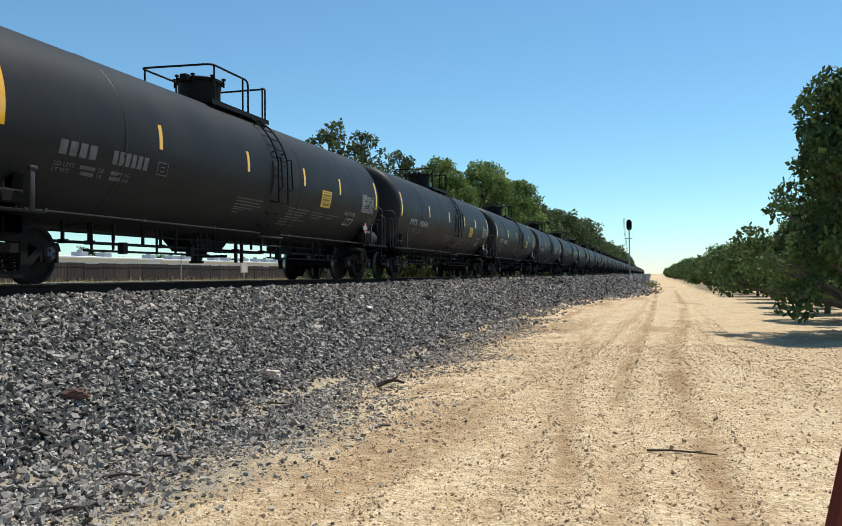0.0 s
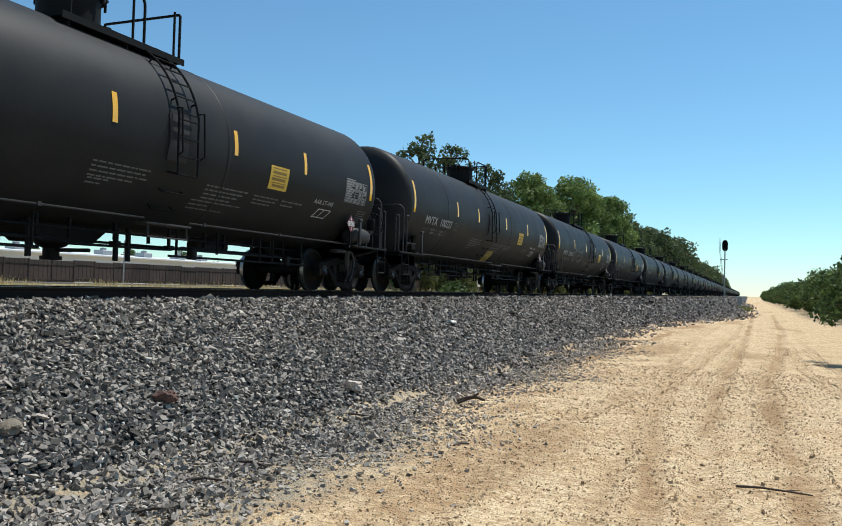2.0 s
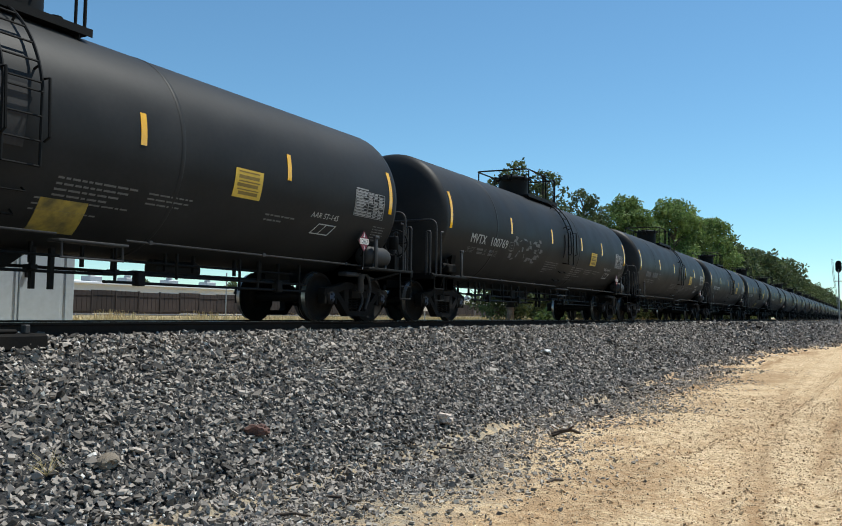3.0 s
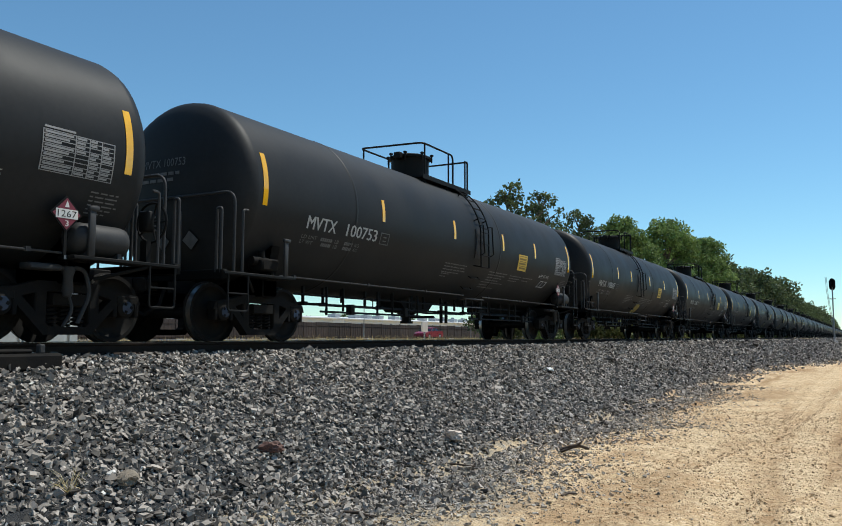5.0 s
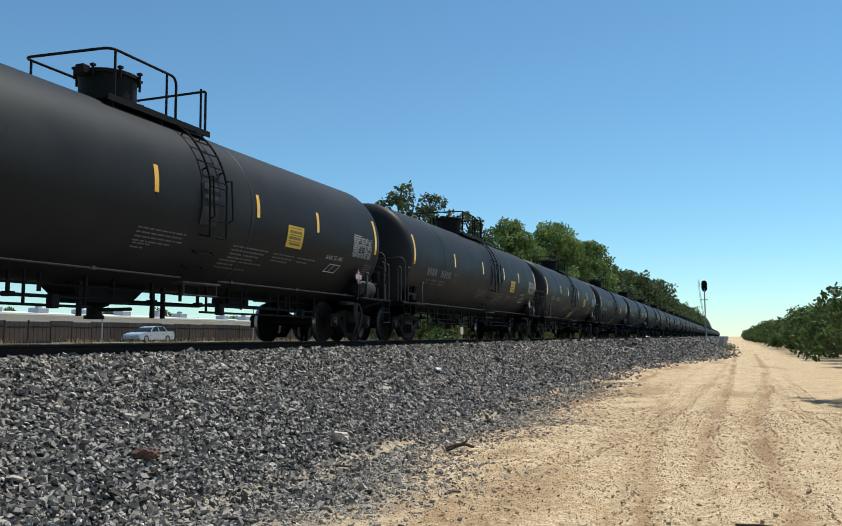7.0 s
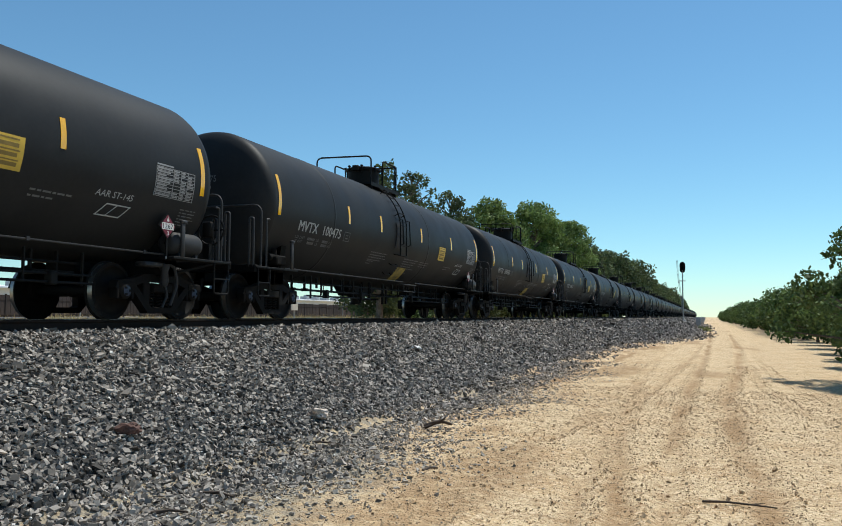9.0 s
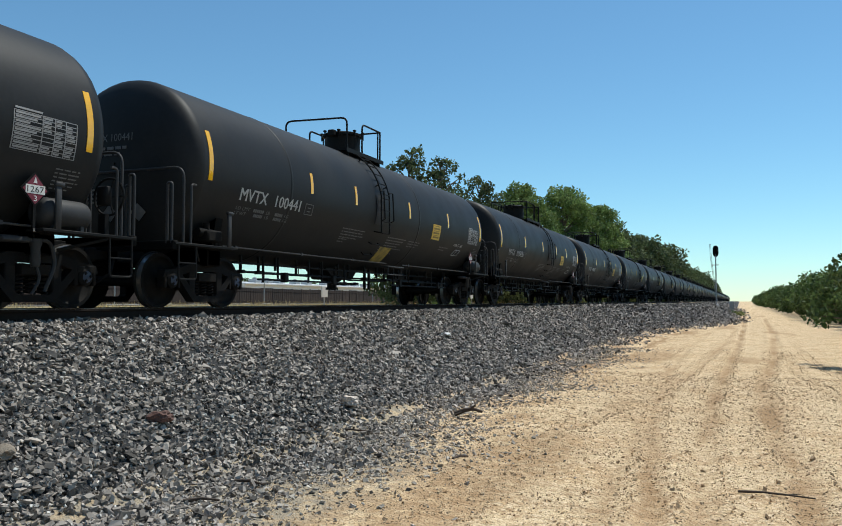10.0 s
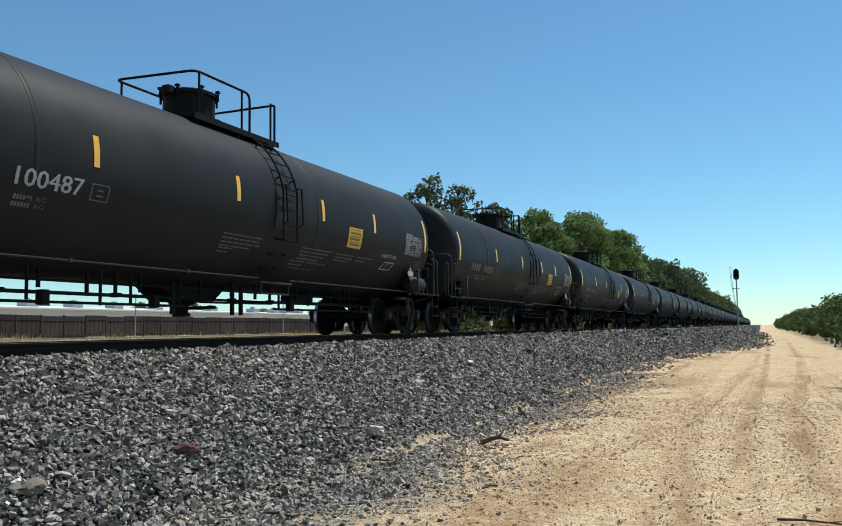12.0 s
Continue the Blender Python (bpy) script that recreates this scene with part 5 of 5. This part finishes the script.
def orchard():
    front = [make_tree("walnut_tree", 33, 8.0, 4.2, 0.95, 0.58, 105, 270, 0.155, M_ORCHARD, "tall leafy green orchard walnut tree with drooping low branches", "tree", "orchard trees", cone=1.0)]
    plant(front, [(6.0, 26.3, 0, 0, 0.94)], 8)
    near = [make_tree("walnut_tree", 30 + k, 6.7, 3.6, 0.95, 0.60, 80, 220, 0.19, M_ORCHARD, "leafy green orchard walnut tree with low branches", "tree", "orchard trees", cone=0.95) for k in range(2)]
    far = [make_tree("walnut_tree", 40 + k, 5.6, 2.9, 0.8, 1.0, 26, 110, 0.34, M_ORCHARD, "leafy green orchard walnut tree in a row", "tree", "orchard trees") for k in range(3)]
    r = random.Random(7)
    spots = [(7.2, 33.5, 0, 1, 0.78), (7.6, 39.5, 0, 0, 0.76), (8.0, 46.5, 0, 1, 0.8)]
    plant(near, spots, 1)
    spots = []
    for row in range(4):
        y = 54.0 if row == 0 else 30.0 + row * 6
        while y < (430 if row < 2 else 260):
            spots.append((8.0 + row * 7.2 + r.uniform(-0.4, 0.4), y + r.uniform(-0.5, 0.5), 0, r.randrange(3), r.uniform(0.70, 0.90)))
            y += 7.0 if y < 180 else 9.5
    plant(far, spots, 2)


orchard()


def track_trees():
    dark = [make_tree("oak_tree", 60 + k, 9.6, 2.35, 2.0, 0.50, 50, 110, 0.19, M_OAK, "dark green broad-leaved tree behind the railway", "tree", "trees behind the railway", 1.0) for k in range(2)]
    plant(dark, [(-17.0, 41.2, 1.5, 0, 0.90), (-17.2, 47.0, 1.5, 1, 0.95), (-17.8, 51.0, 1.5, 0, 0.80), (-17.2, 54.8, 1.5, 1, 0.92), (-17.6, 59.6, 1.5, 0, 0.92)], 3)
    bright = [make_tree("poplar_tree", 70 + k, 13.0, 3.6, 2.2, 0.95, 66, 250, 0.27, M_BRIGHT, "bright green broad-crowned tree behind the railway", "tree", "trees behind the railway") for k in range(2)]
    plant(bright, [(-17.0, 65.7, 1.5, 0, 0.82), (-17.6, 74.5, 1.5, 1, 0.78), (-17.0, 84.0, 1.5, 1, 0.99), (-17.4, 95.5, 1.5, 0, 0.88), (-16.8, 107.5, 1.5, 0, 1.03), (-17.4, 118.0, 1.5, 1, 0.84)], 4)
    low = [make_tree("hedge_bush", 90 + k, 2.9, 2.3, 0.3, 0.75, 26, 150, 0.22, M_OAK, "dense dark green bush under the trees behind the railway", "bush", "bushes behind the railway") for k in range(2)]
    r = random.Random(4)
    plant(low, [(-17.6 + r.uniform(-0.5, 0.5), 43.0 + k * 3.7, 1.5, k % 2, r.uniform(0.85, 1.1)) for k in range(30)], 6)
    dull = [make_tree("oak_tree", 80 + k, 12.5, 5.6, 1.5, 1.7, 36, 150, 0.50, M_DULL, "dull green tree in a distant row beside the railway", "tree", "distant trees") for k in range(2)]
    r = random.Random(9)
    spots, y = [], 122.0
    while y < 620:
        h = (0.92 if y < 145 else 1.12) * r.uniform(0.88, 1.06)
        if not 262 < y < 300:
            spots.append((-17.5 + r.uniform(-1.5, 1.0), y, 1.5, r.randrange(2), h))
        y += r.uniform(9, 13) if y < 270 else r.uniform(16, 26)
    for k in range(30):
        spots.append((r.uniform(-260, -150), 60 + k * 16 + r.uniform(-6, 6), 1.5, r.randrange(2), r.uniform(0.5, 0.8)))
    plant(dull, spots, 5)


track_trees()


def small_plants():
    rng = np.random.default_rng(14)
    # dry grass strip past the track
    n = 26000
    x, y = rng.uniform(-34, -13, n), rng.uniform(3, 90, n)
    h = rng.uniform(0.08, 0.30, n) * (1 + 0.8 * np.sin(y * 1.7 + x) * np.sin(y * 0.53))
    lean, a = rng.normal(0, 0.09, (n, 2)), rng.uniform(0, 6.28, n)
    base = np.stack([x, y, np.full(n, 1.5)], -1)
    w = np.stack([np.cos(a), np.sin(a), np.zeros(n)], -1) * 0.016
    tip = base + np.concatenate([lean, h[:, None]], 1)
    v = np.stack([base - w, base + w, tip], 1).reshape(-1, 3)
    f = np.arange(n * 3).reshape(-1, 3)
    tagged(new("dry_grass", quick_mesh("dry_grass", v, f, M_GRASS)), "strip of dry yellow grass beyond the track", "grass", kind="stuff")
    for name, x, y, z, rx, rz, n, mat, label in (("weed_clump", -0.5, 108.0, 0.12, 1.15, 0.36, 420, M_BUSH, "pale green weeds on the bank by the signal"),
                                                 ("weed_clump", -12.9, 36.0, 1.5, 0.7, 0.55, 500, M_ORCHARD, "green weeds growing behind the track")):
        v, f = leaf_cloud([((0, 0, 0.2), (rx, rx * 1.3, rz), 1.0)], n, 0.22, rng)
        ob = tagged(new(name, quick_mesh(name, v, f, mat)), label, "weeds")
        ob.location = (x, y, z)
    # a wisp of dry weed on the ballast
    s = Shape()
    r = random.Random(31)
    for k in range(22):
        a = r.uniform(0, 6.28)
        s.tube([(0, 0, 0), (0.08 * math.cos(a), 0.08 * math.sin(a), r.uniform(0.06, 0.16)), (0.16 * math.cos(a), 0.16 * math.sin(a), r.uniform(0.05, 0.22))], 0.003, 3, r1=0.001)
    w = solid("dry_weed", s, M_GRASS, "wispy dry weed on the ballast slope", "weed", kind="stuff")
    w.location = (-6.15, 4.75, bank(-6.15, 4.75) + 0.02)


small_plants()


# ---------------- beyond the track ----------------
def far_side():
    road = Shape().box(-54.0, -400, 1.50, -45.5, 1500, 1.565)
    solid("road", road, M_ASPHALT, "grey asphalt road running behind the railway", "road", kind="structure")
    fence = thing("boundary_fence", -57, 0, 1.5, label="long dark weathered panel fence beyond the road", category="fence", kind="structure")
    panel = Shape()
    for k in range(5):
        panel.box(-0.04, 0.05 + k * 0.49, 0.05, 0.04, 0.05 + k * 0.49 + 0.465, 2.02, b=0.01)
    panel.box(0.04, 0.02, 1.60, 0.08, 2.48, 1.72)
    panel.box(0.04, 0.02, 0.30, 0.08, 2.48, 0.42)
    panel = panel.mesh("panel", M_FENCE, 30)
    post = Shape().box(-0.08, -0.07, 0, 0.09, 0.07, 2.06, b=0.012).mesh("post", M_FENCE, 30)
    r = random.Random(2)
    for k in range(78):
        y = 16 + k * 2.5
        p = part("panel", panel, None, fence)
        p.location = (r.uniform(-0.02, 0.02), y, r.uniform(-0.06, 0.05))
        part("post", post, None, fence).location = (0, y, 0)
    # white-roofed sheds and rooftop vents behind the fence
    for x0, x1, y0, y1, h in ((-86, -64, 14, 92, 3.7), (-90, -66, 98, 176, 3.75), (-88, -66, 190, 300, 3.9)):
        b = thing("storage_shed", 0, 0, 1.5, label="long low white-roofed shed behind the fence", category="shed", group="white sheds")
        s = Shape().box(x0, y0, 0, x1, y1, h - 0.9)
        part("wall", s, M_ROOF, b, "white sheet wall")
        part("roof", Shape().prism([(x0 - 0.6, h - 0.9), (x1 + 0.6, h - 0.9), (x1 + 0.6, h - 0.75), ((x0 + x1) / 2, h - 0.1), (x0 - 0.6, h - 0.75)], "y", y0 - 0.5, y1 + 0.5), M_ROOF, b, "white sheet roof")
        y = y0 + 3
        while y < y1 - 3:
            v = Shape()
            v.box(x1 - 5.2, y, h - 0.5, x1 - 3.8, y + 1.5, h + 0.05, b=0.06)
            v.lathe([(0.35, h + 0.05), (0.35, h + 0.28), (0.05, h + 0.36)], (x1 - 4.5, y + 0.75, 0), "z", 8)
            part("roof_vent", v, M_GALV, b)
            y += r.uniform(3.5, 7.5)
    # thin utility poles along the fence
    for y in (28, 49, 70, 96):
        p = thing("fence_pole", -44.8, y, 1.5, label="thin grey steel pole beside the road", category="pole", group="roadside poles")
        part("pole", Shape().tube([(0, 0, -0.1), (0, 0, 3.4)], 0.045, 8), M_GALV, p)
        part("cap", Shape().lathe([(0.06, 3.38), (0.06, 3.44), (0.01, 3.47)], (0, 0, 0), "z", 8), M_GALV, p)
    for y in (27.0, 45.0):
        sgn = thing("trackside_sign", -14.6, y, 1.5, label="small pale board on a post behind the track", category="sign", group="trackside signs")
        part("post", Shape().tube([(0, 0, -0.1), (0, 0, 0.95)], 0.03, 8), M_GALV, sgn)
        part("board", Shape().box(-0.03, -0.22, 0.55, 0.03, 0.22, 0.95, b=0.006), M_SIGN, sgn)


far_side()


def equipment_shed():
    b = thing("equipment_shed", -15.2, 9.6, 1.5, label="pale blue-grey metal signal equipment shed behind the track", category="shed")
    s = Shape().box(-1.1, -1.5, 0.12, 1.1, 1.5, 2.35, b=0.02)
    part("body", s, M_SHED, b)
    rib = Shape().box(1.1, -0.02, 0.15, 1.125, 0.02, 2.3).mesh("wall_rib", M_SHED)
    for y in (-1.45, -0.9, -0.35, 0.2, 0.75, 1.3):
        part("wall_rib", rib, None, b).location = (0, y, 0)
    part("roof", Shape().prism([(-1.2, 2.35), (1.2, 2.35), (1.2, 2.42), (0, 2.56), (-1.2, 2.42)], "y", -1.6, 1.6), M_SHED, b)
    part("base", Shape().box(-1.2, -1.6, -0.1, 1.2, 1.6, 0.12, b=0.02), M_WALLP, b)
    d = part("door", Shape().box(1.105, 0.25, 0.2, 1.14, 1.15, 2.1, b=0.008), M_SHED, b)
    part("handle", Shape().box(1.14, 0.34, 1.05, 1.19, 0.40, 1.22, b=0.01), M_STEEL, d)


equipment_shed()


def switch_machine():
    """Low dark casing bolted beside the near rail."""
    m = thing("switch_machine", -8.28, 5.72, 1.48, label="dark cast track switch machine beside the rail", category="switch machine")
    part("casing", Shape().box(-0.22, -0.45, 0.0, 0.20, 0.42, 0.20, b=0.03), M_TRUCK, m)
    part("lid", Shape().box(-0.19, -0.40, 0.20, 0.17, 0.05, 0.25, b=0.02), M_TRUCK, m)
    part("clamp", Shape().box(0.06, 0.15, 0.20, 0.14, 0.22, 0.30, b=0.01), M_PIPE, m, "bright worn clamp")
    part("throw_rod", Shape().tube([(-0.2, 0.30, 0.08), (-0.6, 0.30, 0.06)], 0.025, 8), M_RAIL, m)
    part("cable_pipe", Shape().tube([(0.12, 0.4, 0.06), (0.14, 0.9, 0.05), (0.05, 1.9, 0.04)], 0.03, 8), M_STEEL, m)


switch_machine()


def railway_signal():
    z = bank(-2.6, 105) - 0.05
    s = thing("railway_signal", -2.6, 105, z, label="tall railway signal mast with a dark hooded head", category="signal")
    s.scale = (1, 1, 1.12)
    part("mast", Shape().tube([(0, 0, -0.2), (0, 0, 5.8)], 0.075, 10), M_GALV, s, "grey steel mast")
    part("base", Shape().box(-0.3, -0.3, -0.3, 0.3, 0.3, 0.25, b=0.03), M_WALLP, s)
    h = Shape()
    h.prism([(0.34 * math.cos(a), 6.1 + 0.40 * math.sin(a) + (0.22 if math.sin(a) > 0 else -0.22)) for a in (k * math.pi / 12 for k in range(24))], "y", -0.05, 0.0)
    h.box(-0.2, 0.0, 5.6, 0.2, 0.35, 6.6, b=0.04)
    head = part("signal_head", h, M_STEEL, s, "dark oval signal backboard")
    for k in range(3):
        part("hood", Shape().lathe([(0.14, 0.0), (0.15, -0.30), (0.135, -0.30), (0.125, 0.0)], (0, -0.05, 5.75 + k * 0.35), "y", 12), M_STEEL, head)
    part("crossarm", Shape().box(-0.55, -0.05, 4.55, 0.35, 0.05, 4.63, b=0.01), M_GALV, s)
    l = Shape()
    for x in (-0.62, -0.50):
        l.tube([(x + 0.62, 0.15, 0.6), (x, 0.12, 5.4), (x - 0.08, 0.12, 6.9)], 0.022, 6)
    for k in range(16):
        t = k / 16
        l.tube([(-0.62 * t, 0.15, 0.8 + 4.5 * t), (-0.62 * t + 0.14, 0.15, 0.8 + 4.5 * t)], 0.014, 5)
    part("ladder", l, M_GALV, s)
    c = thing("signal_cabinet", -0.9, 112, bank(-0.9, 112) - 0.02, label="small grey metal cabinet near the signal", category="cabinet")
    part("body", Shape().box(-0.3, -0.25, 0.5, 0.3, 0.25, 1.5, b=0.02), M_GALV, c)
    part("leg", Shape().box(-0.1, -0.1, -0.1, 0.1, 0.1, 0.5), M_GALV, c)


railway_signal()


# ---------------- loose things on the ground ----------------
def lump(seed, sx, sy, sz):
    """An uneven broken lump with rounded faces."""
    r = random.Random(seed)
    bm = bmesh.new()
    bmesh.ops.create_icosphere(bm, subdivisions=3, radius=1)
    for v in bm.verts:
        d = v.co.normalized()
        k = 1 + 0.34 * noise.noise(d * 1.3 + Vector((seed, 0, 0))) + 0.22 * noise.noise(d * 3.2 + Vector((0, seed, 0))) + 0.08 * noise.noise(d * 8 + Vector((0, 0, seed)))
        c = Vector((max(min(d.x * 1.15, 0.95), -0.95), max(min(d.y * 1.15, 0.95), -0.95), max(min(d.z * 1.15, 0.95), -0.8)))
        v.co = Vector((c.x * sx * k, c.y * sy * k, c.z * sz * k))
    s = Shape().put([v.co[:] for v in bm.verts], [[v.index for v in f.verts] for f in bm.faces])
    bm.free()
    return s


def branch(points, r0, r1, twigs=()):
    s = Shape().tube(points, r0, 7, r1=r1)
    for t in twigs:
        s.tube(t, r1 * 1.2, 5, r1=r1 * 0.4)
    return s


def loose_things():
    for name, x, y, sz, mat, label, seed, cat in (
            ("rock", -5.66, 11.35, (0.17, 0.12, 0.085), M_ROCK, "pale pinkish broken rock at the foot of the ballast", 3, "rock"),
            ("brick_lump", -6.14, 7.49, (0.125, 0.09, 0.07), M_BRICK, "broken red brick lump on the ballast", 5, "brick"),
            ("rock", -6.11, 5.37, (0.11, 0.09, 0.06), M_BROWNROCK, "dusty brown rock half buried in ballast", 8, "rock"),
            ("white_stone", -7.06, 19.71, (0.15, 0.10, 0.05), M_SIGN, "flat white stone on the ballast slope", 11, "stone")):
        ob = solid(name, lump(seed, *sz), mat, label, cat, soft=22)
        ob.location = (x, y, bank(x, y) + sz[2] * 0.6 + 0.05)
        ob.rotation_euler = (0.1, 0.15, seed * 0.7)
    z = 0.03
    ob = solid("bark_piece", branch([(-0.22, 0, 0.02), (-0.05, 0.03, 0.09), (0.10, 0.0, 0.12), (0.24, 0.05, 0.07)], 0.045, 0.02, [[(0.05, 0, 0.1), (0.16, -0.05, 0.2)], [(-0.1, 0, 0.06), (-0.2, -0.1, 0.02)]]), M_WOOD, "dark gnarled piece of dead wood on the grit", "dead wood")
    ob.location = (-4.14, 12.60, z)
    ob = solid("stick", branch([(-0.34, 0.03, 0), (-0.12, -0.01, 0.02), (0.1, 0, 0.01), (0.35, -0.02, 0.0)], 0.014, 0.007, [[(0.1, 0, 0.01), (0.24, 0.05, 0.02)]]), M_WOOD, "thin crooked dry stick lying on the dirt road", "stick")
    ob.location = (0.33, 8.62, 0.025)
    for x, y, a, n in ((-5.21, 10.46, 4, 0.32), (-4.69, 6.33, 25, 0.17), (-4.69, 7.13, -10, 0.2), (-4.4, 5.3, 40, 0.15), (-3.1, 9.2, 60, 0.12)):
        ob = solid("twig", branch([(-n, 0, 0), (0, 0.02, 0.02), (n, 0, 0.005)], 0.020, 0.010), M_WOOD, "short dry broken twig on the grit", "twig", "loose twigs")
        ob.location, ob.rotation_euler = (x, y, bank(x, y) + 0.035), (0, 0, radians(a))


loose_things()


# ---------------- road vehicles beyond the track ----------------
def road_car(paint, label):
    car = thing("car", label=label, category="car", group="passing cars")
    low = [(-2.30, 0.34), (-2.34, 0.56), (-2.24, 0.72), (-1.9, 0.83), (-1.1, 0.94), (0.0, 0.97), (1.5, 1.0), (2.15, 1.0), (2.33, 0.82), (2.34, 0.40), (2.2, 0.28), (1.85, 0.26), (-1.85, 0.26), (-2.2, 0.28)]
    part("body", Shape().prism(low, "x", -0.88, 0.88), paint, car)
    cab = Shape()
    a = [(-1.15, 0.93), (-0.75, 1.18), (-0.30, 1.36), (0.20, 1.42), (0.75, 1.40), (1.25, 1.26), (1.95, 1.0)]
    w = [0.84, 0.76, 0.70, 0.68, 0.68, 0.73, 0.80]
    m = len(a)
    vs = [(s * k, y, z) for s in (-1, 1) for (y, z), k in zip(a, w)]
    cab.put(vs, [tuple(range(m)), tuple(range(2 * m - 1, m - 1, -1))] + [(k, m + k, m + k + 1, k + 1) for k in range(m - 1)])
    part("window", cab, M_GLASS, car, "dark tinted glass")
    part("roof", Shape().prism([(-0.42, 1.33), (-0.28, 1.385), (0.20, 1.45), (0.75, 1.43), (1.12, 1.33), (0.75, 1.38), (0.2, 1.40)], "x", -0.69, 0.69), paint, car)
    for y, q in ((-0.30, 2.9), (0.22, 1.2), (1.0, 1.45)):
        for s in (-1, 1):
            part("pillar", Shape().tube([(s * 0.86, y * q, 0.95), (s * 0.70, y, 1.37)], 0.035, 5), paint, car)
    for s in (-1, 1):
        for y in (-1.42, 1.40):
            w = part("wheel", Shape().lathe([(0.02, 0.10), (0.20, 0.09), (0.22, 0.11), (0.31, 0.10), (0.33, 0.06), (0.33, -0.1), (0.2, -0.11)], (0, 0, 0), "x", 18), M_TYRE, car)
            w.location = (s * 0.80, y, 0.33)
            w.scale = (s, 1, 1)
            part("rim", Shape().lathe([(0.02, 0.115), (0.19, 0.105), (0.20, 0.09)], (0, 0, 0), "x", 12), M_GALV, w)
        part("headlight", Shape().box(s * 0.62 - 0.16, -2.27, 0.60, s * 0.62 + 0.16, -2.2, 0.74, b=0.02), M_SIGN, car)
    return car


SILVER = road_car(material("silver_paint", (0.52, 0.56, 0.60), rough=0.3, metal=0.4, vary=0.05), "silver sedan driving along the road behind the railway")
RED_CAR = road_car(material("red_paint", (0.22, 0.012, 0.028), rough=0.3, vary=0.05), "red sedan driving along the road behind the railway")


# ---------------- the parked vehicle that the camera looks out from ----------------
def parked_mirror():
    v = thing("parked_truck", -0.077, 0.15, -0.022, label="dark red parked truck door with a black side mirror", category="truck")
    m = Shape()
    rows = []
    for k in range(9):
        t = k / 8
        a = math.pi * t
        x = -0.135 * math.cos(a)
        top = 0.035 * math.sin(a) ** 0.55
        rows.append((x, top))
    m.prism([(x * 1.3, z) for x, z in rows] + [(0.175, -0.20), (-0.175, -0.20)], "y", -0.03, 0.05)
    o = part("mirror_housing", m, M_STEEL, v, "black plastic mirror housing", soft=50)
    o.location, o.rotation_euler = (0.150, 0.262, 1.685), (0, 0, radians(16))
    paint = material("dark_red_paint", (0.16, 0.02, 0.012), rough=0.35, vary=0.1)
    d = part("door", Shape().prism([(-2.6, 0.45), (0.75, 0.45), (0.75, 1.20), (-2.6, 1.28)], "x", 0.36, 0.46), paint, v)
    part("window_pillar", Shape().tube([(0.282, 0.84, 1.20), (0.395, 0.84, 1.74), (0.438, 0.80, 1.95)], 0.026, 8), paint, v)
    part("mirror_arm", Shape().tube([(0.40, 0.62, 1.22), (0.24, 0.58, 1.35), (0.16, 0.56, 1.45)], 0.02, 8), M_BLACK, v)


parked_mirror()


# ---------------- what moves ----------------
def motions():
    for k, car in CARS:
        walk(car, [(t, pose(TRACK_X, k * PITCH + y, RAIL_Z)) for t, y in TRAIN_AT])
    step = 1 / FPS
    turn = math.degrees(SPEED * step / 0.4572)
    for w, a in WHEELSETS:
        walk(w, [(j * step, pose(0, a, 0.4572, turn * j)) for j in range(361)])
    walk(SILVER, [(t, pose(-48.0, 58.3 - 30.1 * (t - 7.0), 1.565)) for t in (0.0, 6.0, 12.0)])
    walk(RED_CAR, [(t, pose(-48.0, 90.2 - 30.3 * (t - 5.0), 1.565)) for t in (0.0, 6.0, 12.0)])


motions()
